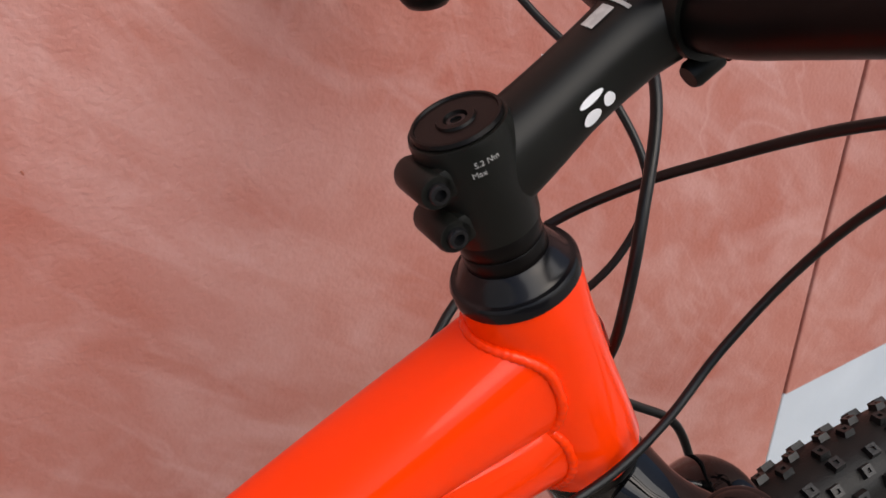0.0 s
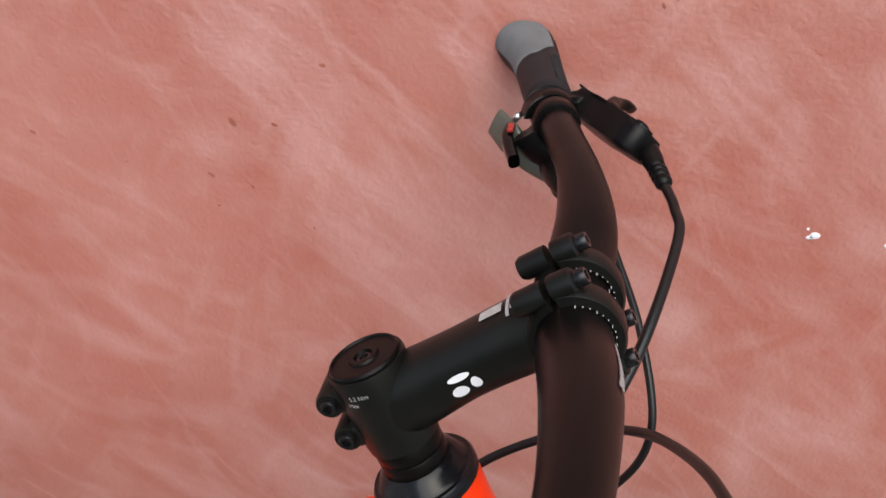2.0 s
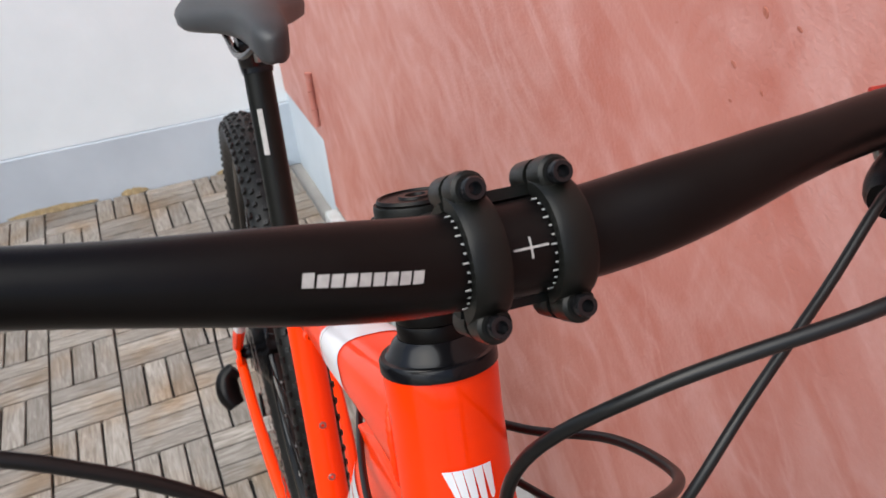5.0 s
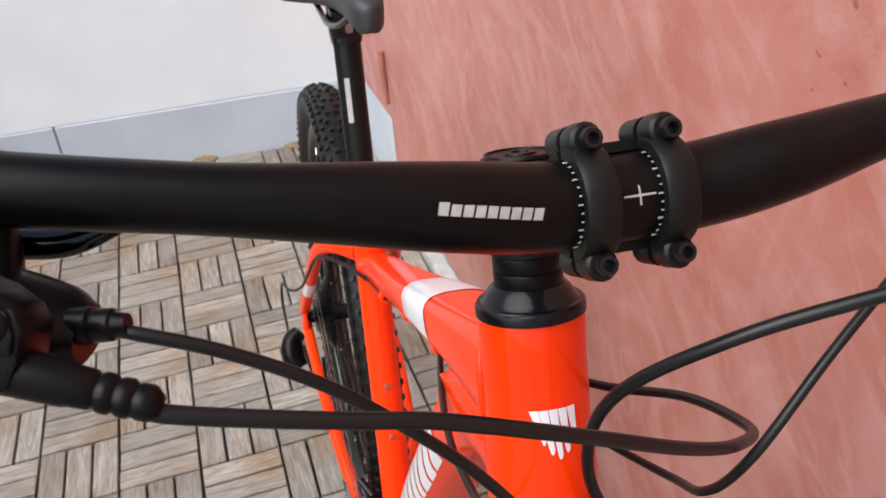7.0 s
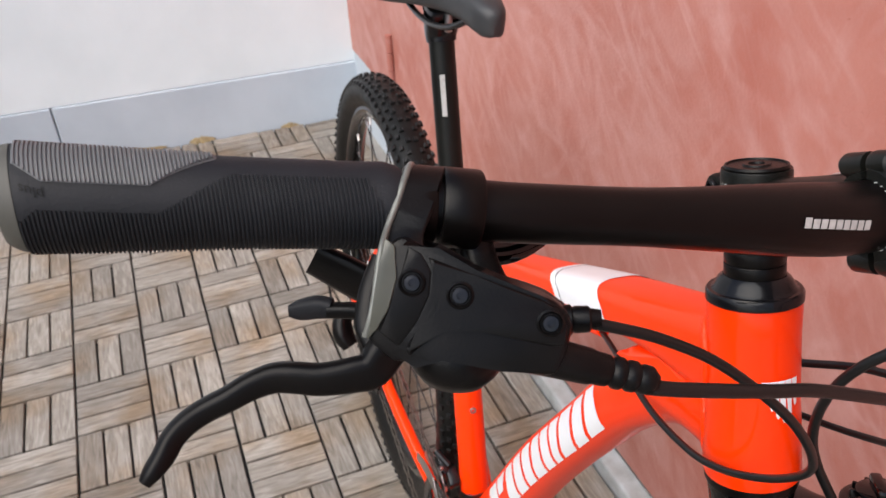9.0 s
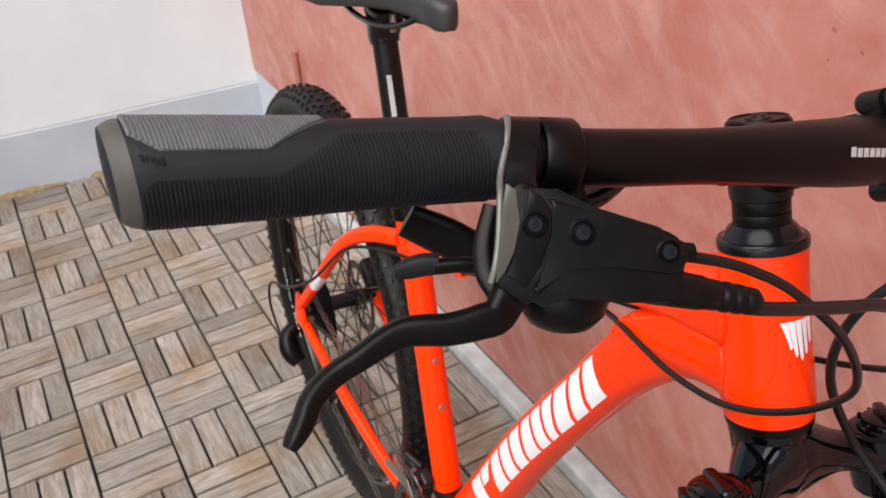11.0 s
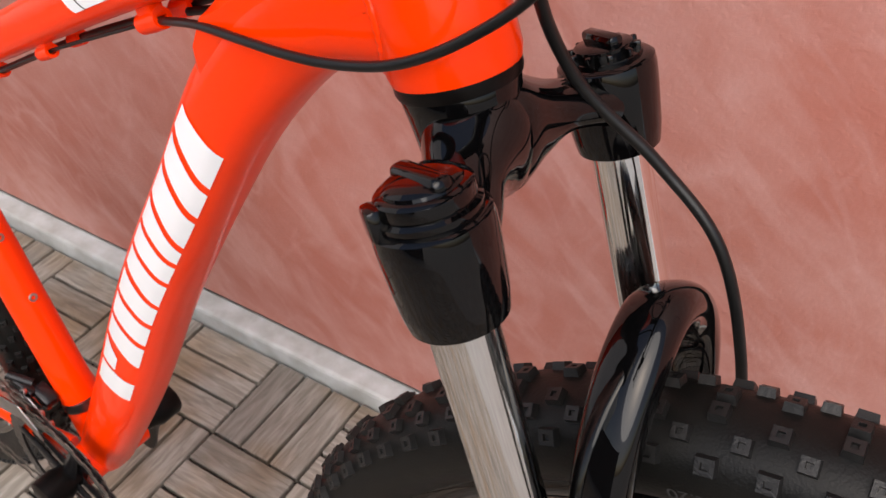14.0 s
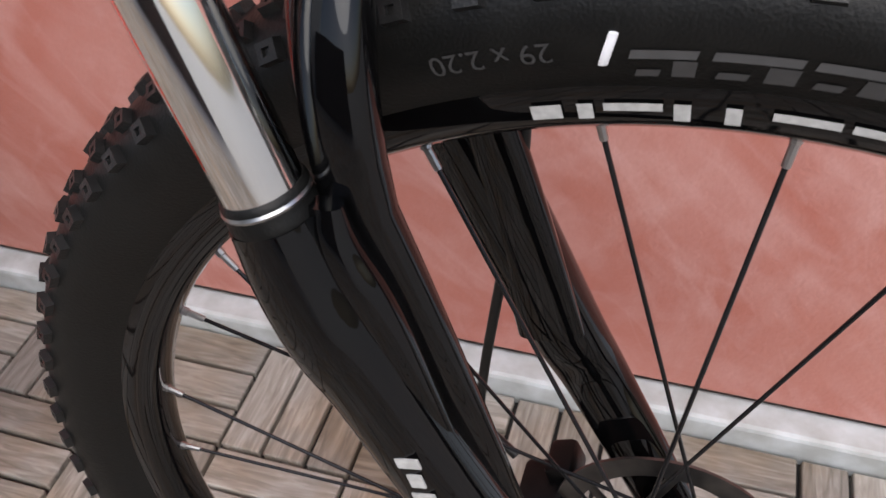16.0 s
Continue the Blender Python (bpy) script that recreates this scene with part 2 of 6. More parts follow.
def deck_wood(name, along):
    """Weathered acacia: grey with brown patches and long dark grain."""
    m = bpy.data.materials.new(name)
    m.use_nodes = True
    nt = m.node_tree
    b = nt.nodes["Principled BSDF"]
    b.inputs["Roughness"].default_value = 0.75
    geo = nt.nodes.new("ShaderNodeNewGeometry")
    info = nt.nodes.new("ShaderNodeObjectInfo")
    mp = nt.nodes.new("ShaderNodeMapping")
    mp.inputs["Scale"].default_value = (1, 9, 4) if along == "x" else (9, 1, 4)
    nt.links.new(geo.outputs["Position"], mp.inputs[0])
    g = nt.nodes.new("ShaderNodeTexNoise")
    g.inputs["Scale"].default_value, g.inputs["Detail"].default_value, g.inputs["Distortion"].default_value = 15, 8, 1.1
    nt.links.new(mp.outputs[0], g.inputs["Vector"])
    r = nt.nodes.new("ShaderNodeValToRGB")
    e = r.color_ramp.elements
    e[0].position, e[0].color = 0.30, (0.152, 0.137, 0.116, 1)
    e[1].position, e[1].color = 0.70, (0.322, 0.302, 0.272, 1)
    mid = e.new(0.5)
    mid.color = (0.228, 0.208, 0.182, 1)
    nt.links.new(g.outputs["Fac"], r.inputs[0])
    big = nt.nodes.new("ShaderNodeTexNoise")
    big.inputs["Scale"].default_value, big.inputs["Detail"].default_value = 6.0, 5
    nt.links.new(geo.outputs["Position"], big.inputs["Vector"])
    br = nt.nodes.new("ShaderNodeMapRange")
    br.inputs["From Min"].default_value, br.inputs["From Max"].default_value = 0.46, 0.66
    nt.links.new(big.outputs["Fac"], br.inputs[0])
    mx = nt.nodes.new("ShaderNodeMix")
    mx.data_type, mx.blend_type = "RGBA", "MULTIPLY"
    mx.inputs[7].default_value = (0.86, 0.70, 0.54, 1)
    nt.links.new(br.outputs[0], mx.inputs[0])
    nt.links.new(r.outputs[0], mx.inputs[6])
    rng = nt.nodes.new("ShaderNodeMapRange")
    rng.inputs["To Min"].default_value, rng.inputs["To Max"].default_value = 0.72, 1.22
    add = nt.nodes.new("ShaderNodeMath")
    add.operation = "ADD"
    fr = nt.nodes.new("ShaderNodeMath")
    fr.operation = "FRACT"
    nt.links.new(info.outputs["Random"], add.inputs[0])
    nt.links.new(geo.outputs["Random Per Island"], add.inputs[1])
    nt.links.new(add.outputs[0], fr.inputs[0])
    nt.links.new(fr.outputs[0], rng.inputs[0])
    hsv = nt.nodes.new("ShaderNodeHueSaturation")
    nt.links.new(rng.outputs[0], hsv.inputs["Value"])
    nt.links.new(mx.outputs[2], hsv.inputs["Color"])
    nt.links.new(hsv.outputs[0], b.inputs["Base Color"])
    bp = nt.nodes.new("ShaderNodeBump")
    bp.inputs["Strength"].default_value, bp.inputs["Distance"].default_value = 0.6, 0.002
    nt.links.new(g.outputs["Fac"], bp.inputs["Height"])
    nt.links.new(bp.outputs[0], b.inputs["Normal"])
    return m


WOOD_X, WOOD_Y = deck_wood("deck_wood_lengthwise", "x"), deck_wood("deck_wood_crosswise", "y")


# ---------------- mesh helpers ----------------
def finish(name, bm, mat, smooth=40):
    bmesh.ops.recalc_face_normals(bm, faces=bm.faces)
    me = bpy.data.meshes.new(name)
    bm.to_mesh(me)
    bm.free()
    me.materials.append(mat)
    if smooth:
        me.polygons.foreach_set("use_smooth", [True] * len(me.polygons))
        me.set_sharp_from_angle(angle=radians(smooth))
    return me


def part(name, bm, mat, parent, label="", smooth=40):
    ob = new(name, finish(name, bm, mat, smooth))
    ob.parent = parent
    if label:
        ob["label"] = label
    return ob


def structure(name, bm, mat, label="", smooth=0):
    return tagged(new(name, finish(name, bm, mat, smooth)), label, "", "", "structure")


def V(x, y, z):
    return Vector((x, y, z))


def smooth_path(points, n=6):
    """Catmull-Rom through points; each point may carry more numbers than three, which glide along."""
    p = [np.array(q, float) for q in points]
    p = [2 * p[0] - p[1]] + p + [2 * p[-1] - p[-2]]
    out = []
    for i in range(1, len(p) - 2):
        for k in range(n):
            t = k / n
            a, b, c, d = p[i - 1], p[i], p[i + 1], p[i + 2]
            out.append(0.5 * (2 * b + (c - a) * t + (2 * a - 5 * b + 4 * c - d) * t * t + (3 * b - a - 3 * c + d) * t ** 3))
    out.append(p[-2])
    return out


class Tube:
    """A swept tube. Each station: x, y, z, half-width across, half-depth. With flat=True the across axis stays the bike's y."""

    def __init__(self, stations, flat=False, power=2.0):
        s = [np.array(q, float) for q in stations]
        self.c = [Vector(q[:3]) for q in s]
        self.r = [(float(q[3]), float(q[4] if len(q) > 4 else q[3])) for q in s]
        self.power = power
        self.frames = []
        side = None
        for i in range(len(self.c)):
            t = (self.c[min(i + 1, len(s) - 1)] - self.c[max(i - 1, 0)]).normalized()
            if flat:
                side = V(0, 1, 0)
            elif side is None:
                side = t.cross(V(0, 0, 1))
                if side.length < 0.05:
                    side = t.cross(V(1, 0, 0))
                side.normalize()
            side = (side - t * side.dot(t)).normalized()
            self.frames.append((side.copy(), t.cross(side).normalized()))

    def at(self, s, ang, out=0.0):
        """The point at s (0 to 1 along the stations), at an angle round the tube, raised by out."""
        f = max(0.0, min(0.99999, s)) * (len(self.c) - 1)
        i = int(f)
        f -= i
        c = self.c[i].lerp(self.c[i + 1], f)
        side = self.frames[i][0].lerp(self.frames[i + 1][0], f)
        up = self.frames[i][1].lerp(self.frames[i + 1][1], f)
        a = self.r[i][0] * (1 - f) + self.r[i + 1][0] * f + out
        b = self.r[i][1] * (1 - f) + self.r[i + 1][1] * f + out
        e = 2.0 / self.power
        ca, sa = math.cos(ang), math.sin(ang)
        return c + side * (a * math.copysign(abs(ca) ** e, ca)) + up * (b * math.copysign(abs(sa) ** e, sa))

    def build(self, bm, seg=20, cap=True, wave=None):
        n = len(self.c)
        rings = []
        for i in range(n):
            extra = wave(i / (n - 1)) if wave else 0.0
            rings.append([bm.verts.new(self.at(i / (n - 1) if i < n - 1 else 1.0, 2 * math.pi * k / seg, extra)) for k in range(seg)])
        for a, b in zip(rings, rings[1:]):
            for k in range(seg):
                bm.faces.new((a[k], a[(k + 1) % seg], b[(k + 1) % seg], b[k]))
        if cap:
            bm.faces.new(rings[0])
            bm.faces.new(rings[-1])
        return self

    def patch(self, bm, s0, s1, a0, a1, shear=0.0, out=0.0007, ns=8, na=8):
        """A thin skin on the tube between two places along it and two angles, slanted by shear."""
        grid = []
        for i in range(ns + 1):
            row = []
            for j in range(na + 1):
                v = j / na
                row.append(bm.verts.new(self.at(s0 + (s1 - s0) * i / ns + shear * (v - 0.5), a0 + (a1 - a0) * v, out)))
            grid.append(row)
        for i in range(ns):
            for j in range(na):
                bm.faces.new((grid[i][j], grid[i + 1][j], grid[i + 1][j + 1], grid[i][j + 1]))


def rod(bm, a, b, ra, rb=None, seg=16, cap=True):
    """A straight tapered rod between two points."""
    a, b = Vector(a), Vector(b)
    Tube([(*a, ra), (*b, rb if rb is not None else ra)]).build(bm, seg, cap)


def lathe(bm, profile, m, seg=24, close=False, bottom=True, top=True):
    """Turns (radius, height) round the local z of the pose m."""
    rings = []
    for r, h in profile:
        rings.append([bm.verts.new(m @ V(r * math.cos(2 * math.pi * k / seg), r * math.sin(2 * math.pi * k / seg), h)) for k in range(seg)])
    pairs = list(zip(rings, rings[1:]))
    if close:
        pairs.append((rings[-1], rings[0]))
    for a, b in pairs:
        for k in range(seg):
            bm.faces.new((a[k], a[(k + 1) % seg], b[(k + 1) % seg], b[k]))
    if not close:
        if bottom:
            bm.faces.new(rings[0])
        if top:
            bm.faces.new(rings[-1])


def aim(origin, direction, up=(0, 0, 1)):
    """A pose at origin whose z points along direction."""
    z = Vector(direction).normalized()
    x = Vector(up).cross(z)
    if x.length < 1e-4:
        x = V(1, 0, 0).cross(z)
    x.normalize()
    y = z.cross(x)
    return Matrix((((x.x, y.x, z.x, origin[0])), (x.y, y.y, z.y, origin[1]), (x.z, y.z, z.z, origin[2]), (0, 0, 0, 1)))


def box(bm, size, m=None, bevel=0.0, seg=2):
    tmp = bmesh.new()
    bmesh.ops.create_cube(tmp, size=1.0)
    bmesh.ops.scale(tmp, vec=size, verts=tmp.verts)
    if bevel:
        bmesh.ops.bevel(tmp, geom=tmp.edges[:] , offset=bevel, segments=seg, affect="EDGES", profile=0.5)
    if m is not None:
        bmesh.ops.transform(tmp, matrix=m, verts=tmp.verts)
    join(bm, tmp)


def join(bm, tmp):
    """Adds one bmesh to another."""
    made = {v: bm.verts.new(v.co) for v in tmp.verts}
    for f in tmp.faces:
        bm.faces.new([made[v] for v in f.verts])
    tmp.free()


def slab(bm, outline, m, thick, bevel=0.0):
    """A plate of the given outline (x, y), its thickness along z, at the pose m."""
    tmp = bmesh.new()
    low = [tmp.verts.new((x, y, -thick / 2)) for x, y in outline]
    high = [tmp.verts.new((x, y, thick / 2)) for x, y in outline]
    tmp.faces.new(low[::-1])
    tmp.faces.new(high)
    n = len(outline)
    for k in range(n):
        tmp.faces.new((low[k], low[(k + 1) % n], high[(k + 1) % n], high[k]))
    if bevel:
        bmesh.ops.bevel(tmp, geom=[e for e in tmp.edges], offset=bevel, segments=2, affect="EDGES", profile=0.5)
    bmesh.ops.transform(tmp, matrix=m, verts=tmp.verts)
    join(bm, tmp)


def socket_bolt(name, at, way, r, length, parent, mat=None, label=""):
    """A socket-head bolt: knurled head with a hexagonal hole, at pointing out along way."""
    bm = bmesh.new()
    m = aim(at, way)
    lathe(bm, [(r * 0.93, -length), (r, -length * 0.9), (r, -0.0006), (r * 0.9, 0), (r * 0.55, 0)], m, 18, top=False)
    lathe(bm, [(r * 0.55, 0), (r * 0.5, -length * 0.6)], m, 6, bottom=False)
    return part(name, bm, mat or DARK_STEEL, parent, label)


# ---------------- setting ----------------
WALL_Y = 1.065
DOOR_X0, DOOR_X1 = -0.33, 2.262


def build_setting():
    bm = bmesh.new()
    g = 40.0
    bm.faces.new([bm.verts.new(p) for p in ((-g, -g, -0.03), (g, -g, -0.03), (g, g, -0.03), (-g, g, -0.03))])
    structure("ground", bm, GROUND, "plain concrete ground under the deck tiles")
    # red wall on both sides of the door, over a pale plinth
    for name, x0, x1 in (("wall_north_rear", -0.835, DOOR_X0 - 0.004), ("wall_north_front", DOOR_X1 + 0.014, 6.0)):
        bm = bmesh.new()
        box(bm, (x1 - x0, 0.18, 2.6), pose((x0 + x1) / 2, WALL_Y + 0.096, 1.527), 0.003)
        structure(name, bm, RED_WALL, "red painted wall with pale wiped strokes")
        bm = bmesh.new()
        box(bm, (x1 - x0, 0.18, 0.255), pose((x0 + x1) / 2, WALL_Y + 0.100, 0.0975), 0.003)
        structure("plinth_" + name[11:], bm, PLINTH, "pale painted plinth under the red wall")
    # near-black sheet added behind the door, its colour standing for shade in the gap
    bm = bmesh.new()
    box(bm, (DOOR_X1 - DOOR_X0 + 0.02, 0.02, 2.85), pose((DOOR_X0 + DOOR_X1) / 2, WALL_Y + 0.07, 1.40))
    structure("door_gap_shade_sheet", bm, TRAY, "near-black sheet behind the red door that stands for shade in its gap")
    bm = bmesh.new()
    box(bm, (DOOR_X1 - DOOR_X0, 0.045, 2.25), pose((DOOR_X0 + DOOR_X1) / 2, WALL_Y + 0.0225, 0.035 + 1.125), 0.004)
    door = tagged(new("door_1", finish("door_1", bm, RED_DOOR, 0)), "closed wide red painted door with cloudy pale streaks", "door", "", "structure")
    bm = bmesh.new()
    box(bm, (DOOR_X1 - DOOR_X0, 0.18, 0.53), pose((DOOR_X0 + DOOR_X1) / 2, WALL_Y + 0.09, 2.29 + 0.265))
    structure("wall_over_door", bm, RED_WALL, "red painted wall over the door")
    for z in (0.36, 1.9):
        bm = bmesh.new()
        for k in range(3):
            rod(bm, (DOOR_X0 - 0.004, WALL_Y - 0.008, z - 0.075 + k * 0.05), (DOOR_X0 - 0.004, WALL_Y - 0.008, z - 0.027 + k * 0.05), 0.010, seg=12)
        part("hinge", bm, RED_WALL, door, "red painted barrel hinge")
    bm = bmesh.new()
    box(bm, (DOOR_X1 - DOOR_X0, 0.042, 0.052), pose((DOOR_X0 + DOOR_X1) / 2, WALL_Y - 0.0145, 0.004), 0.006)
    structure("threshold", bm, TRIM, "weathered grey metal threshold under the red door")
    # unseen slab added behind the camera: blocks low sky, darkens reflections in black parts
    bm = bmesh.new()
    box(bm, (3.44, 0.2, 1.4), pose(0.68, -2.5, 0.67), 0.003)
    structure("south_reflection_blocker", bm, BLOCKER_DARK, "unseen dark slab added behind the camera to darken reflections")
    # white end wall with its plinth
    m = pose(-0.815, WALL_Y, 0, 0, 0, -4.35)
    bm = bmesh.new()
    box(bm, (0.18, 4.4, 2.64), m @ pose(-0.09, -2.0, 1.510), 0.003)
    structure("wall_west", bm, WHITE_WALL, "white painted end wall")
    for k in range(4):
        bm = bmesh.new()
        box(bm, (0.18, 1.096, 0.219), m @ pose(-0.084, -0.395 - 1.1 * k, 0.0795), 0.004)
        structure("plinth_west_%d" % (k + 1), bm, PLINTH, "pale blue-grey plinth along the white wall")
    # white flakes where the red paint has come off
    for blobs in (((1.8165, 0.8590, 0.0042, 0.0034), (1.8125, 0.8575, 0.0028, 0.0018)), ((1.8105, 0.8655, 0.0013, 0.0012),), ((1.8860, 0.8575, 0.0023, 0.0034), (1.8830, 0.8520, 0.0026, 0.0026), (1.8785, 0.8490, 0.0034, 0.0022), (1.8750, 0.8475, 0.0026, 0.0024))):
        bm = bmesh.new()
        for x, z, rx, rz in blobs:
            edge = [(rx * random.uniform(0.75, 1.15) * math.cos(2 * math.pi * k / 9), rz * random.uniform(0.75, 1.15) * math.sin(2 * math.pi * k / 9)) for k in range(9)]
            slab(bm, edge, pose(x, WALL_Y - 0.0004, z, 90, 0, 0), 0.0012, 0.0003)
        part("paint_chip", bm, WHITE, door, "white chip in the red paint")
    # brown pits in the plaster
    for x, z, l, turn in ((1.4235, 1.0287, 0.0065, -12), (1.3371, 0.9835, 0.0100, -62), (1.3732, 0.9795, 0.0065, -28), (1.3065, 0.9344, 0.0078, -38), (1.1526, 0.9818, 0.0065, -40), (1.3056, 0.9033, 0.0045, -10), (1.3410, 0.9211, 0.0050, -50), (1.688, 1.0602, 0.0060, -70), (1.6973, 1.0652, 0.0050, -60), (1.3890, 0.8770, 0.0040, -75)):
        bm = bmesh.new()
        edge = [(l * random.uniform(0.42, 0.55) * math.cos(2 * math.pi * k / 10), l * 0.30 * random.uniform(0.6, 1.0) * math.sin(2 * math.pi * k / 10)) for k in range(10)]
        slab(bm, edge, pose(x, WALL_Y - 0.0002, z, 90, 0, 0) @ pose(0, 0, 0, 0, 0, turn), 0.0010, 0.0002)
        part("paint_pit", bm, PIT, door, "small brown pit in the red paint")


build_setting()


# ---------------- bicycle ----------------
bike = tagged(new("mountain_bike"), "bright orange hardtail mountain bike leaning on a red wall", "bicycle")
bike.matrix_world = pose(1.6, 0.649, 0, 0, 0, -3.5) @ pose(0, 0, 0, -3.6, 0, 0)

AXIS = V(-0.2987, 0, 0.9544)          # steering axis, pointing up
AHEAD = V(0.9544, 0, 0.2987)          # square to it, forward
CAP = V(-0.077, 0, 1.021)             # middle of the stem's top cap
BB = V(-0.463, 0, 0.268)
REAR_AXLE, FRONT_AXLE = V(-0.905, 0, 0.3715), V(0.2184, 0, 0.3740)
SEAT_WAY = V(-0.279, 0, 0.960).normalized()


def on_axis(d, f=0.0, y=0.0):
    """A point d below the stem cap on the steering axis, f ahead of it."""
    return CAP - AXIS * d + AHEAD * f + V(0, y, 0)


STEER = 2.5                            # the bars are turned a little to the wall side
FRONT = Matrix.Translation(CAP) @ Matrix.Rotation(radians(STEER), 4, AXIS) @ Matrix.Translation(-CAP)
HEAD_TOP, HEAD_LOW = 0.077, 0.186      # distances below the cap


def build_frame():
    # head tube, slightly waisted
    bm = bmesh.new()
    prof = [(HEAD_LOW, 0.0275), (HEAD_LOW - 0.004, 0.0285), (HEAD_LOW - 0.03, 0.0275), (0.135, 0.0262), (HEAD_TOP + 0.02, 0.0258), (HEAD_TOP + 0.003, 0.0262), (HEAD_TOP, 0.0255)]
    head = Tube([(*on_axis(d), r) for d, r in prof], flat=True)
    head.build(bm, 40)
    head_tube = part("head_tube", bm, PAINT, bike, "glossy orange head tube", 50)
    # badge: a small white shield cut by thin gaps
    def on_head(d, beta):
        return on_axis(d, 0.0272 * math.cos(beta), 0.0272 * math.sin(beta))
    for k in range(5):
        bm = bmesh.new()
        t0, t1 = -0.47 + 0.17 * k, -0.47 + 0.17 * k + 0.162
        low = (0.1350, 0.1402, 0.1432, 0.1405, 0.1345)[k]
        b0, b1 = 0.10 + (t0 + 0.02) * 0.86, 0.10 + (t1 + 0.02) * 0.86 - 0.045
        rows = []
        for q in range(9):
            f = q / 8
            row = []
            for g in (0, 0.25, 0.5, 0.75, 1):
                end = low - (0.0045 if k == 0 and g < 0.5 else 0.0022) * (2 * g - 1) ** 2
                row.append(bm.verts.new(on_head(0.1170 + (end - 0.1170) * f, (t0 + (t1 - t0) * g) * (1 - f) + (b0 + (b1 - b0) * g) * f)))
            rows.append(row)
        for p, q in zip(rows, rows[1:]):
            for g in range(4):
                bm.faces.new((p[g], p[g + 1], q[g + 1], q[g]))
        part("badge_ray", bm, WHITE, head_tube, "white ray of the shield mark")
    # top tube
    tt = Tube(smooth_path([(-0.592, 0, 0.650, 0.0165, 0.0130), (-0.5003, 0, 0.7008, 0.0168, 0.0128), (-0.402, 0, 0.7464, 0.0190, 0.0140), (-0.3037, 0, 0.7949, 0.0230, 0.0146), (-0.2044, 0, 0.8439, 0.0262, 0.0166), (-0.1225, 0, 0.8804, 0.0264, 0.0205), (-0.0505, 0, 0.905, 0.0250, 0.0300)], 6), True, 3.2)
    bm = bmesh.new()
    tt.build(bm, 48)
    top_tube = part("top_tube", bm, PAINT, bike, "sloping orange top tube", 60)
    # white band over the top and both flanks, its ends swept forward towards the belly
    for name, f0, f1, out, mat, label in (("band", 0.0, 1.0, 0.0006, WHITE, "white paint band"), ("pinstripe", 0.115, 0.130, 0.0009, GREY_INK, "thin grey line across the white band")):
        bm = bmesh.new()
        rows = []
        for j in range(41):
            ang = -12 + 204 * j / 40
            low = abs(ang - 90) / 102
            s0, s1 = 0.548 + 0.042 * low ** 1.5, 0.690 + 0.050 * low ** 1.5
            rows.append([bm.verts.new(tt.at(s0 + (s1 - s0) * (f0 + (f1 - f0) * i / 8), radians(ang), out)) for i in range(9)])
        for p, q in zip(rows, rows[1:]):
            for i in range(8):
                bm.faces.new((p[i], p[i + 1], q[i + 1], q[i]))
        part(name, bm, mat, top_tube, label)
    # down tube, bent near the head
    dt = Tube(smooth_path([(-0.031, 0, 0.869, 0.0228, 0.0270), (-0.0915, 0, 0.8529, 0.0245, 0.0281), (-0.1478, 0, 0.7957, 0.0257, 0.0264), (-0.1994, 0, 0.7186, 0.0263, 0.0245), (-0.281, 0, 0.5889, 0.0268, 0.0268), (-0.3668, 0, 0.4332, 0.0267, 0.0290), (-0.4654, 0, 0.2662, 0.026, 0.026)], 6), True, 2.6)
    bm = bmesh.new()
    dt.build(bm, 32)
    down_tube = part("down_tube", bm, PAINT, bike, "thick bent orange down tube", 60)
    # gusset skin between top and down tube
    bm = bmesh.new()
    side_view = [(-0.138, 0.853), (-0.10, 0.872), (-0.055, 0.886), (-0.030, 0.872), (-0.045, 0.862), (-0.085, 0.852), (-0.120, 0.828), (-0.150, 0.793), (-0.164, 0.802), (-0.157, 0.823), (-0.148, 0.840)]
    slab(bm, [(x, z) for x, z in side_view], pose(0, 0, 0, 90, 0, 0), 0.0470, 0.007)
    part("gusset", bm, PAINT, bike, "smooth orange web between the tubes", 32)
    # white mark on the down tube: slanted blocks, on both sides
    origin, run, cross = V(-0.370, 0, 0.435), V(0.4895, 0, 0.872), V(0.872, 0, -0.4895)
    us = [(p - origin).dot(run) for p in dt.c]
    order = sorted(range(len(us)), key=lambda k: us[k])

    def on_side(u, w, side):
        """A point on the tube's flank: u along it, w across it (down positive)."""
        s = float(np.interp(u, [us[k] for k in order], order)) / (len(us) - 1)
        f = s * (len(dt.c) - 1)
        i = min(int(f), len(dt.c) - 2)
        p = dt.c[i].lerp(dt.c[i + 1], f - i)
        ra = dt.r[i][0] + (dt.r[i + 1][0] - dt.r[i][0]) * (f - i)
        rb = dt.r[i][1] + (dt.r[i + 1][1] - dt.r[i][1]) * (f - i)
        deep = max(1 - min(abs(w) / rb, 0.999) ** dt.power, 0.0) ** (1 / dt.power)
        return p + cross * w + V(0, side * (ra * deep + 0.0007), 0)
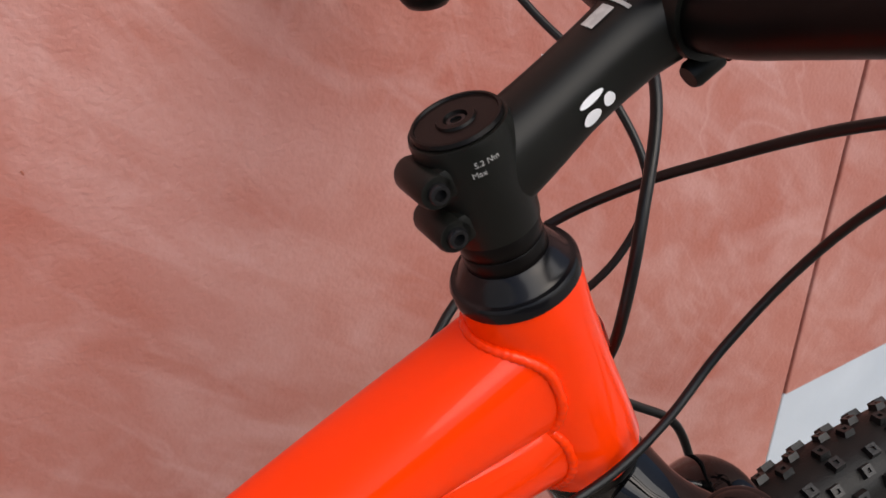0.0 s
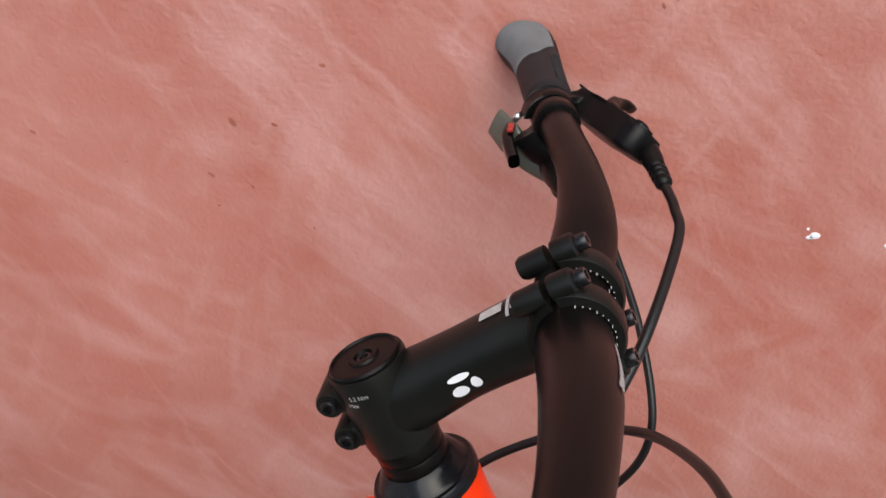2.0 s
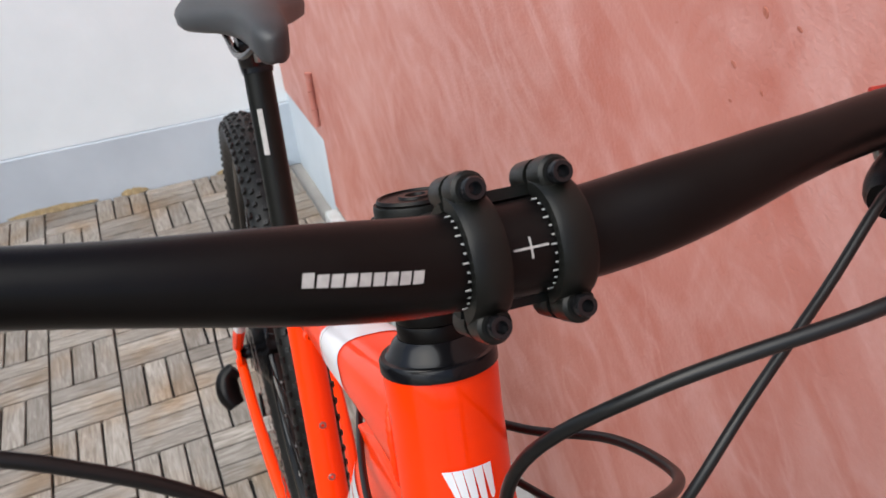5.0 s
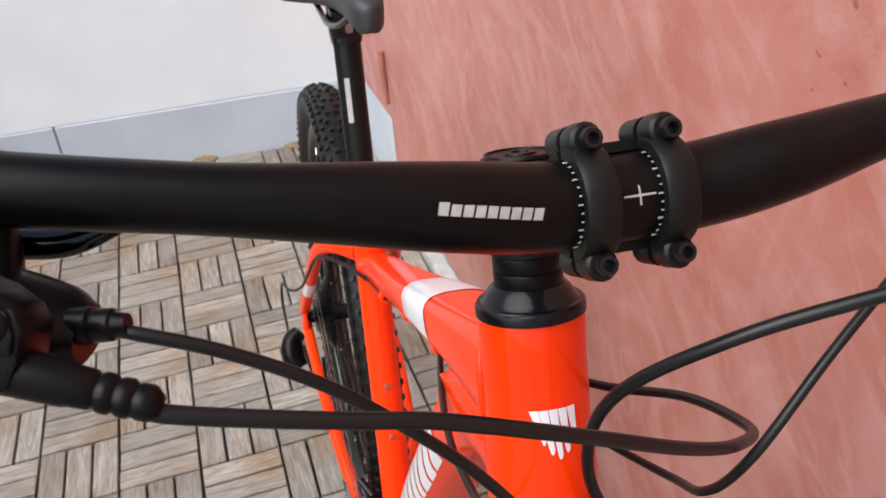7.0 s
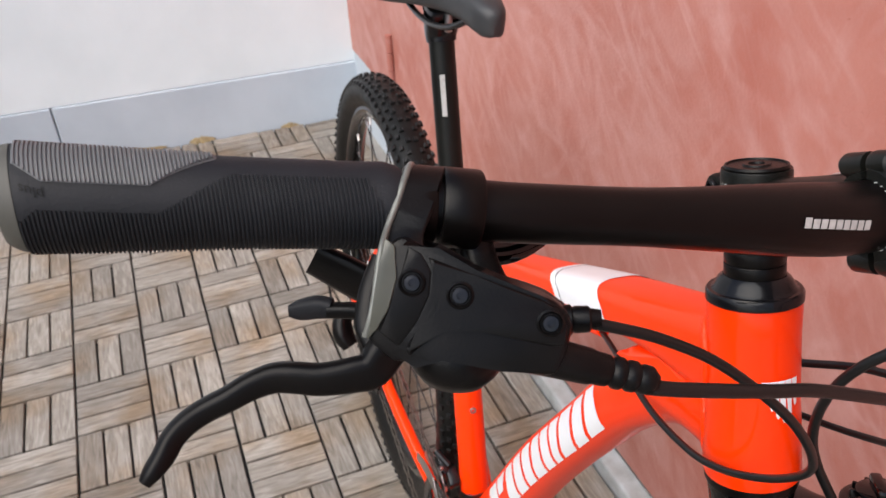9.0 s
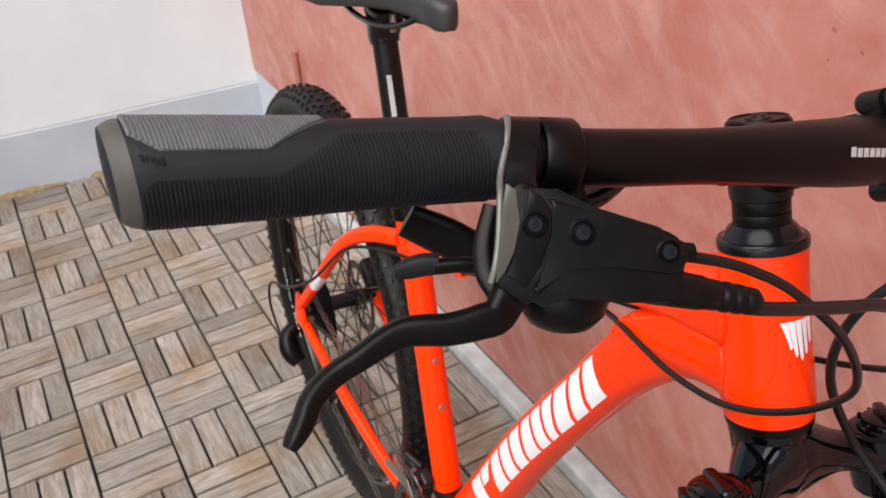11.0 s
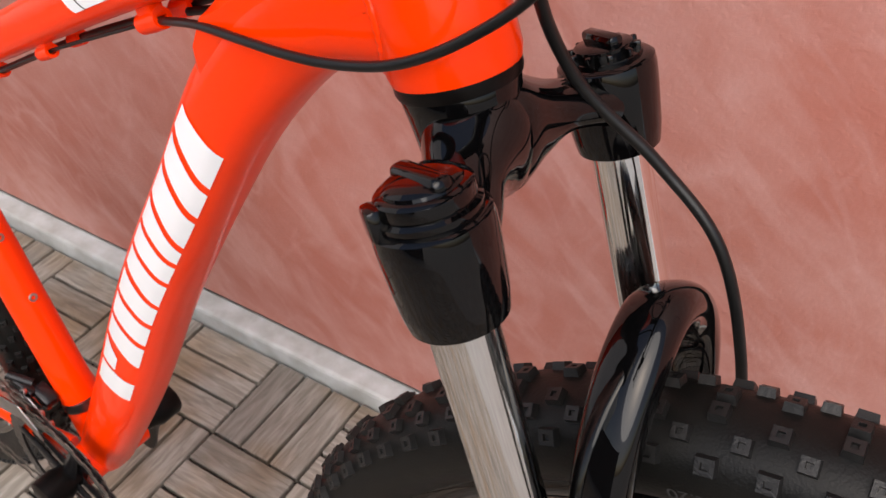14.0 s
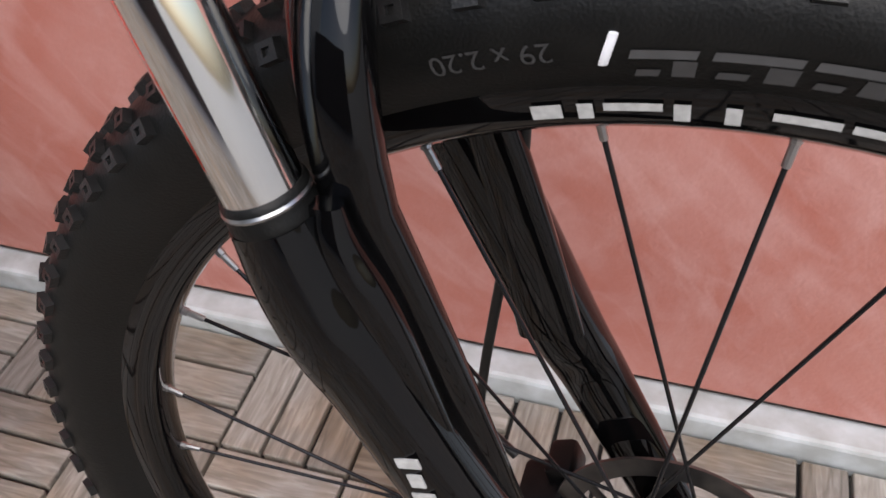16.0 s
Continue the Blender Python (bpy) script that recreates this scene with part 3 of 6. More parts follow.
    # each block: its start and end along the tube on the upper edge, the same on the lower edge, and its two edges across
    blocks = ((0.024, 0.060, 0.026, 0.060, -0.0160, 0.0195), (0.066, 0.104, 0.064, 0.086, -0.0165, 0.0005), (0.112, 0.140, 0.094, 0.128, -0.0160, 0.0191), (0.147, 0.176, 0.135, 0.164, -0.0160, 0.0189), (0.183, 0.213, 0.171, 0.196, -0.0160, 0.0187), (0.222, 0.246, 0.202, 0.232, -0.0160, 0.0185), (0.252, 0.276, 0.238, 0.260, -0.0160, 0.0183), (0.282, 0.308, 0.266, 0.281, -0.0160, 0.0181), (0.315, 0.345, 0.288, 0.319, -0.0160, 0.0179), (0.352, 0.376, 0.326, 0.352, -0.0160, 0.0177), (0.383, 0.402, 0.359, 0.391, -0.0160, 0.0175))
    for side in (-1, 1):
        for a0, a1, b0, b1, w0, w1 in blocks:
            bm = bmesh.new()
            grid = []
            for i in range(7):
                row = []
                for j in range(9):
                    f, g = i / 6, j / 8
                    row.append(bm.verts.new(on_side((a0 + (a1 - a0) * f) * (1 - g) + (b0 + (b1 - b0) * f) * g, w0 + (w1 - w0) * g, side)))
                grid.append(row)
            for i in range(6):
                for j in range(8):
                    bm.faces.new((grid[i][j], grid[i + 1][j], grid[i + 1][j + 1], grid[i][j + 1]))
            part("mark_block", bm, WHITE, down_tube, "white slanted block of the maker's mark")
    # seat tube and its clamp, post, bolts
    st_top = BB + SEAT_WAY * 0.455
    st = Tube([(*(BB + SEAT_WAY * d), r, r2) for d, r, r2 in ((0.0, 0.020, 0.018), (0.10, 0.0190, 0.0180), (0.25, 0.0182, 0.0178), (0.40, 0.0180, 0.0180), (0.455, 0.0184, 0.0184))], True)
    bm = bmesh.new()
    st.build(bm, 28)
    seat_tube = part("seat_tube", bm, PAINT, bike, "orange seat tube", 50)
    front = V(SEAT_WAY.z, 0, -SEAT_WAY.x)
    for z in (0.518, 0.455):
        d = (z - BB.z) / SEAT_WAY.z
        socket_bolt("bottle_bolt", BB + SEAT_WAY * d + front * 0.0190, front, 0.0042, 0.004, seat_tube, STEEL, "small steel bottle cage bolt")
    for s in (0.60, 0.72):
        p = dt.at(s, radians(90) if dt.at(s, radians(90)).x < dt.at(s, radians(-90)).x else radians(-90), 0.0)
        socket_bolt("bottle_bolt", p + V(-0.85, 0, 0.53) * 0.003, (-0.85, 0, 0.53), 0.0042, 0.004, down_tube, STEEL, "small steel bottle cage bolt")
    bm = bmesh.new()
    lathe(bm, [(0.0176, -0.008), (0.021, -0.008), (0.0215, 0.0), (0.021, 0.008), (0.0165, 0.009)], aim(st_top, SEAT_WAY), 28)
    box(bm, (0.016, 0.012, 0.014), aim(st_top, SEAT_WAY) @ pose(0.0, 0, 0), 0.002)
    box(bm, (0.02, 0.016, 0.014), Matrix.Translation(st_top - front * 0.024) @ pose(0, 0, 0, 0, -17, 0), 0.003)
    clamp = part("seat_clamp", bm, MATTE, bike, "black seat post clamp")
    socket_bolt("clamp_bolt", st_top - front * 0.026 + V(0, -0.011, 0), (0, -1, 0), 0.004, 0.005, clamp, STEEL)
    # bottom bracket shell
    bm = bmesh.new()
    lathe(bm, [(0.018, -0.0365), (0.021, -0.036), (0.021, 0.036), (0.018, 0.0365)], aim(BB, (0, 1, 0)), 28)
    part("bottom_bracket_shell", bm, PAINT, bike)
    # stays
    for y in (-1, 1):
        ss = Tube(smooth_path([(-0.592, y * 0.012, 0.668, 0.009, 0.011), (-0.64, y * 0.036, 0.655, 0.009, 0.011), (-0.70, y * 0.052, 0.610, 0.009, 0.010), (-0.80, y * 0.060, 0.498, 0.0085, 0.0095), (-0.895, y * 0.067, 0.392, 0.008, 0.009)], 6), True, 2.3)
        bm = bmesh.new()
        ss.build(bm, 20)
        seat_stay = part("seat_stay", bm, PAINT, bike, "bowed orange seat stay", 60)
        if y < 0:
            bm = bmesh.new()
            ss.patch(bm, 0.70, 0.80, radians(0), radians(359), 0, 0.0005, 3, 20)
            part("band", bm, WHITE, seat_stay, "white paint band")
        cs = Tube(smooth_path([(-0.490, y * 0.024, 0.272, 0.009, 0.013), (-0.55, y * 0.038, 0.285, 0.009, 0.012), (-0.66, y * 0.052, 0.310, 0.009, 0.0105), (-0.78, y * 0.062, 0.338, 0.008, 0.0095), (-0.898, y * 0.066, 0.362, 0.008, 0.009)], 6), True, 2.3)
        bm = bmesh.new()
        cs.build(bm, 20)
        part("chain_stay", bm, PAINT, bike, "orange chain stay", 60)
        bm = bmesh.new()
        slab(bm, [(-0.022, -0.03), (0.02, -0.024), (0.03, 0.0), (0.02, 0.034), (-0.004, 0.038), (-0.016, 0.0)], Matrix.Translation(REAR_AXLE + V(0, y * 0.068, 0)) @ pose(0, 0, 0, 90, 0, 0), 0.006, 0.001)
        part("dropout", bm, PAINT, bike)
    bm = bmesh.new()
    rod(bm, (-0.675, -0.04, 0.632), (-0.675, 0.04, 0.632), 0.007)
    part("stay_bridge", bm, PAINT, bike)
    # ripple welds where the tubes meet the head tube
    for tube_, s0, way in ((tt, 0.97, V(0.9239, 0, 0.3827)), (dt, 0.03, V(0.910, 0, 0.414))):
        bm = bmesh.new()
        ring = []
        n = 150
        for k in range(n + 1):
            p = tube_.at(s0, 2 * math.pi * k / n) - way * 0.05
            # along the tube to the head tube's skin
            q = p - CAP
            u, w = q - AXIS * q.dot(AXIS), way - AXIS * way.dot(AXIS)
            b_, a_ = u.dot(w), w.dot(w)
            root = max(b_ * b_ - a_ * (u.dot(u) - 0.0268 ** 2), 0.0)
            p = p + way * ((-b_ - math.sqrt(root)) / a_)
            ring.append((p.x, p.y, p.z, 0.0024 + 0.0003 * math.sin(k * 1.9)))
        Tube(ring).build(bm, 10, False)
        part("weld_bead", bm, PAINT, bike, "rippled weld bead", 80)
    # cable guides under the top tube
    for x, z, size in ((-0.201, 0.8194, 0.0058), (-0.314, 0.7690, 0.0045), (-0.430, 0.7110, 0.0052)):
        way = V(0.906, 0, 0.423)
        for y in (-0.011, 0.011):
            bm = bmesh.new()
            q = V(x, y, z)
            lathe(bm, [(size * 0.55, -size * 1.6), (size, -size * 1.6), (size * 1.05, 0), (size, size * 1.6), (size * 0.55, size * 1.6)], aim(q, way), 16, True)
            box(bm, (size * 2.4, size * 1.4, 0.010), Matrix.Translation(q + V(-0.001, 0, 0.006)) @ pose(0, 0, 0, 0, -25, 0), 0.001)
            part("cable_guide", bm, PAINT, bike, "orange cable stop")


build_frame()


# ---------------- front end ----------------
BAR = V(0.019, 0, 1.0455)               # middle of the handlebar
STEM_FROM = on_axis(0.023)
STEM_WAY = (BAR - STEM_FROM).normalized()
STEM_UP = V(-STEM_WAY.z, 0, STEM_WAY.x)


def build_headset_and_stem():
    bm = bmesh.new()
    m = aim(on_axis(0), AXIS)
    lathe(bm, [(0.0258, -HEAD_TOP), (0.0268, -HEAD_TOP + 0.0006), (0.0268, -HEAD_TOP + 0.0052), (0.0258, -HEAD_TOP + 0.0068), (0.0238, -HEAD_TOP + 0.0070), (0.0222, -HEAD_TOP + 0.0085), (0.0200, -HEAD_TOP + 0.0125), (0.0172, -HEAD_TOP + 0.0150)], m, 48)
    part("headset_cup", bm, CUP, bike, "black upper headset cup with a shiny cone", 35)
    bm = bmesh.new()
    lathe(bm, [(0.0265, -HEAD_LOW - 0.006), (0.0272, -HEAD_LOW - 0.004), (0.0272, -HEAD_LOW)], m, 40)
    part("lower_headset_ring", bm, MATTE, bike)
    for d0, d1 in ((0.063, 0.0552), (0.0548, 0.0470)):
        bm = bmesh.new()
        lathe(bm, [(0.0165, -d0), (0.0168, -d0 + 0.0005), (0.0168, -d1 - 0.0005), (0.0165, -d1)], m, 36)
        part("spacer", bm, MATTE, bike, "black headset spacer")
    # stem
    bm = bmesh.new()
    lathe(bm, [(0.0168, -0.047), (0.0180, -0.0465), (0.0184, -0.042), (0.0188, -0.02), (0.0190, -0.004), (0.0185, -0.002), (0.0150, -0.002)], m, 36)
    length = (BAR - STEM_FROM).length
    body = Tube(smooth_path([(*(STEM_FROM + STEM_WAY * d + STEM_UP * u), a, b) for d, u, a, b in ((0.0, -0.004, 0.0175, 0.0195), (0.02, -0.003, 0.0168, 0.0178), (0.045, -0.001, 0.0160, 0.0160), (0.072, 0.0, 0.0168, 0.0165), (length - 0.014, 0.0, 0.0200, 0.0175))], 6), True, 2.3)
    body.build(bm, 32)
    stem = part("stem", bm, STEM_BLACK, bike, "matte black handlebar stem with a pale mark", 45)
    # clamp: rear half shell and two front straps
    for name, parent in (("clamp_shell", stem),):
        bm = bmesh.new()
        n = 18
        rings = []
        for k in range(n + 1):
            a = math.pi / 2 + 0.06 + (math.pi - 0.12) * k / n
            d = STEM_WAY * math.cos(a) + STEM_UP * math.sin(a)
            rings.append([bm.verts.new(BAR + d * r + V(0, y, 0)) for r, y in ((0.0160, -0.021), (0.0190, -0.0215), (0.0198, -0.012), (0.0198, 0.012), (0.0190, 0.0215), (0.0160, 0.021))])
        for a, b in zip(rings, rings[1:]):
            for k in range(6):
                bm.faces.new((a[k], a[(k + 1) % 6], b[(k + 1) % 6], b[k]))
        bm.faces.new(rings[0])
        bm.faces.new(rings[-1])
        part(name, bm, STEM_BLACK, parent)
    for y in (-0.0148, 0.0148):
        bm = bmesh.new()
        rings = []
        for k in range(n + 1):
            a = -math.pi / 2 + 0.10 + (math.pi - 0.20) * k / n
            d = STEM_WAY * math.cos(a) + STEM_UP * math.sin(a)
            thick = 0.0042 + 0.0012 * abs(math.sin(a))
            rings.append([bm.verts.new(BAR + d * r + V(0, y + w, 0)) for r, w in ((0.0160, -0.0062), (0.0160 + thick * 0.8, -0.0062), (0.0160 + thick, -0.0045), (0.0160 + thick, 0.0045), (0.0160 + thick * 0.8, 0.0062), (0.0160, 0.0062))])
        for a, b in zip(rings, rings[1:]):
            for k in range(6):
                bm.faces.new((a[k], a[(k + 1) % 6], b[(k + 1) % 6], b[k]))
        bm.faces.new(rings[0])
        bm.faces.new(rings[-1])
        strap = part("face_strap", bm, STEM_BLACK, stem, "black clamp strap with white tick marks")
        for k in range(13):
            a = radians(-62 + 124 * k / 12)
            d = STEM_WAY * math.cos(a) + STEM_UP * math.sin(a)
            t = STEM_UP * math.cos(a) - STEM_WAY * math.sin(a)
            if k == 0:
                bm = bmesh.new()
            w = 0.0018 if k % 3 == 0 else 0.0009
            mm = Matrix(((t.x, 0, d.x, 0), (t.y, 1, d.y, 0), (t.z, 0, d.z, 0), (0, 0, 0, 1)))
            edge = y + (-0.0062 if y < 0 else -0.0062)
            box(bm, (0.0005, w, 0.0003), Matrix.Translation(BAR + d * 0.01645 + V(0, edge - w / 2 - 0.0004, 0)) @ mm)
        part("tick_marks", bm, INK, strap, "fine white tick marks")
        for v in (1, -1):
            base = BAR + STEM_UP * (0.0215 * v) + V(0, y, 0)
            bm = bmesh.new()
            lathe(bm, [(0.0046, -0.016), (0.0056, -0.014), (0.0058, -0.002)], aim(base, STEM_WAY), 16)
            lathe(bm, [(0.0058, 0.001), (0.0062, 0.003), (0.0060, 0.0105), (0.0048, 0.0115)], aim(base, STEM_WAY), 16)
            box(bm, (0.010, 0.0110, 0.010), Matrix.Translation(base - STEM_UP * v * 0.005 + STEM_WAY * 0.006) @ pose(0, 0, 0, 0, -27, 0), 0.0015)
            part("bolt_lug", bm, STEM_BLACK, strap, "rounded bolt lug")
            socket_bolt("face_bolt", base + STEM_WAY * 0.0165, STEM_WAY, 0.0038, 0.006, strap)
    # top cap with its bolt
    bm = bmesh.new()
    lathe(bm, [(0.0170, -0.0025), (0.0174, -0.0012), (0.0168, 0.0002), (0.0158, 0.0003), (0.0154, -0.0006), (0.0076, -0.0006), (0.0071, 0.0004), (0.0046, 0.0004), (0.0040, -0.0015)], m, 40)
    cap = part("top_cap", bm, MATTE, bike, "round black stem cap", 30)
    socket_bolt("cap_bolt", CAP - AXIS * 0.0006, AXIS, 0.0040, 0.003, cap)
    # steerer clamp bolts on the back
    for d, off in ((0.014, -0.008), (0.034, -0.008)):
        bm = bmesh.new()
        base = on_axis(d, -0.0205, -0.003)
        lathe(bm, [(0.0062, -0.012), (0.0070, -0.010), (0.0070, 0.008), (0.0062, 0.010)], aim(base, (0, -1, 0)), 18)
        box(bm, (0.010, 0.020, 0.013), Matrix.Translation(base + AHEAD * 0.006) @ pose(0, 0, 0, 0, -17, 0), 0.003)
        lug = part("clamp_lug", bm, STEM_BLACK, stem)
        socket_bolt("clamp_bolt", base + V(0, -0.0125, 0), (0, -1, 0), 0.0040, 0.004, lug)
    # pale marks on the stem: plain round shapes on the sides, a small block on top
    for side in (0, 1):
        ang = radians(180) if side else 0.0
        for s0, s1, a0, a1 in ((0.435, 0.515, -0.32, -0.02), (0.45, 0.555, 0.06, 0.24), (0.535, 0.58, -0.26, 0.03)):
            bm = bmesh.new()
            cs, ca, rs, ra = (s0 + s1) / 2, (a0 + a1) / 2, (s1 - s0) / 2, (a1 - a0) / 2
            sign = 1 if side else -1
            mid = bm.verts.new(body.at(cs, ang - sign * ca, 0.0006))
            ring = [bm.verts.new(body.at(cs + rs * math.cos(q * math.pi / 10), ang - sign * (ca + ra * math.sin(q * math.pi / 10)), 0.0006)) for q in range(20)]
            for q in range(20):
                bm.faces.new((mid, ring[q], ring[(q + 1) % 20]))
            part("mark", bm, WHITE, stem, "pale round mark")
    top = radians(90) if body.at(0.7, radians(90)).z > body.at(0.7, radians(-90)).z else radians(-90)
    for s0, s1, a0, a1 in ((0.66, 0.78, -0.12, 0.18), (0.81, 0.835, -0.45, 0.45), (0.845, 0.86, -0.25, 0.25)):
        bm = bmesh.new()
        body.patch(bm, s0, s1, top + a0, top + a1, 0, 0.0006, 4, 8)
        part("mark", bm, INK, stem, "pale printed bar")
    return stem


STEM = build_headset_and_stem()


def letter_mesh(text, height):
    """The built-in font's outline of a text as mesh triangles: vertices and faces, origin at its middle."""
    cu = bpy.data.curves.new("text", "FONT")
    cu.body, cu.size, cu.align_x, cu.align_y = text, height, "CENTER", "CENTER"
    ob = bpy.data.objects.new("text", cu)
    scene.collection.objects.link(ob)
    bpy.context.view_layer.update()
    me = bpy.data.meshes.new_from_object(ob.evaluated_get(bpy.context.evaluated_depsgraph_get()))
    verts = [v.co.copy() for v in me.vertices]
    faces = [tuple(p.vertices) for p in me.polygons]
    bpy.data.objects.remove(ob)
    bpy.data.curves.remove(cu)
    bpy.data.meshes.remove(me)
    return verts, faces


def lettering(name, text, height, place, mat, parent, label):
    """Text laid by place(u, v) on a surface."""
    verts, faces = letter_mesh(text, height)
    bm = bmesh.new()
    vs = [bm.verts.new(place(v.x, v.y)) for v in verts]
    for f in faces:
        bm.faces.new([vs[k] for k in f])
    return part(name, bm, mat, parent, label)


lettering("torque_lettering", "5.2 Nm", 0.0032, lambda u, v: on_axis(0.0095 - v, 0.0190 * math.sin(u / 0.0190 - 0.1), -0.0195 * math.cos(u / 0.0190 - 0.1)), INK, STEM, "small white torque lettering")
lettering("torque_lettering", "Max", 0.0032, lambda u, v: on_axis(0.0132 - v, 0.0190 * math.sin((u - 0.004) / 0.0190 - 0.1), -0.0195 * math.cos((u - 0.004) / 0.0190 - 0.1)), INK, STEM, "small white torque lettering")


BAR_KNOTS = [(-0.37, -0.0265, 1.0893), (-0.348, -0.0216, 1.0877), (-0.228, 0.0060, 1.0795), (-0.19, 0.0145, 1.0745), (-0.13, 0.0205, 1.0650), (-0.09, 0.0220, 1.0580), (-0.06, 0.0215, 1.0520), (-0.025, 0.0190, 1.0455), (0.025, 0.0190, 1.0455), (0.065, 0.0225, 1.0530), (0.11, 0.0190, 1.0595), (0.16, 0.0095, 1.0605), (0.21, 0.0005, 1.0588), (0.36, -0.0235, 1.0645)]
BAR_LINE = smooth_path(BAR_KNOTS, 10)


def bar_point(y):
    """The handlebar's middle at a distance y to the side: straight at the clamp, rising forward, then sweeping back."""
    ys = [p[0] for p in BAR_LINE]
    return V(float(np.interp(y, ys, [p[1] for p in BAR_LINE])), y, float(np.interp(y, ys, [p[2] for p in BAR_LINE])))


def bar_radius(y):
    a = abs(y)
    t = min(max((a - 0.038) / (0.095 if y > 0 else 0.115), 0), 1)
    t = t * t * (3 - 2 * t)
    return 0.0159 * (1 - t) + 0.0111 * t


def build_handlebar():
    bm = bmesh.new()
    ys = [-0.350 + 0.694 * k / 88 for k in range(89)]
    tube = Tube([(*bar_point(y), bar_radius(y)) for y in ys])
    tube.build(bm, 28)
    bar = part("handlebar", bm, MATTE, bike, "matte black riser handlebar", 60)
    # pale bars of the maker's mark, and the centring cross
    def on_bar(y, ang, out=0.0005):
        return bar_point(y) + (STEM_WAY * math.cos(ang) + STEM_UP * math.sin(ang)) * (bar_radius(y) + out)
    for k in range(9):
        y0 = -0.0720 + 0.0366 * k / 9
        bm = bmesh.new()
        rows = []
        for i in range(4):
            rows.append([bm.verts.new(on_bar(y0 + 0.0034 * i / 3 + 0.0012 * (j / 4 - 0.5), radians(-14 + 3.0 * (8 - k) / 8 + (14 if k else 16) * j / 4))) for j in range(5)])
        for p, q in zip(rows, rows[1:]):
            for j in range(4):
                bm.faces.new((p[j], q[j], q[j + 1], p[j + 1]))
        part("mark", bm, INK, bar, "pale grey printed block")
    for horizontal in (True, False):
        bm = bmesh.new()
        rows = []
        for k in range(9):
            f = k / 8 - 0.5
            for w in (-1, 1):
                if horizontal:
                    rows.append(bm.verts.new(on_bar(f * 0.012, radians(3) + w * 0.022)))
                else:
                    rows.append(bm.verts.new(on_bar(w * 0.00035, radians(3) + f * 0.42)))
        for k in range(8):
            bm.faces.new((rows[2 * k], rows[2 * k + 2], rows[2 * k + 3], rows[2 * k + 1]))
        part("centre_cross", bm, INK, bar, "fine white centring cross")
    return bar


HANDLEBAR = build_handlebar()
GRIP_ENDS = {-1: (0.3567, 0.2280), 1: (0.3510, 0.2210)}


def grip_radius(f):
    """The grip's radius along it, 0 at the outer end."""
    return float(np.interp(f, [0, 0.02, 0.06, 0.3, 0.6, 0.9, 0.97, 1.0], [0.0150, 0.0170, 0.0181, 0.0173, 0.0158, 0.0152, 0.0155, 0.0141]))


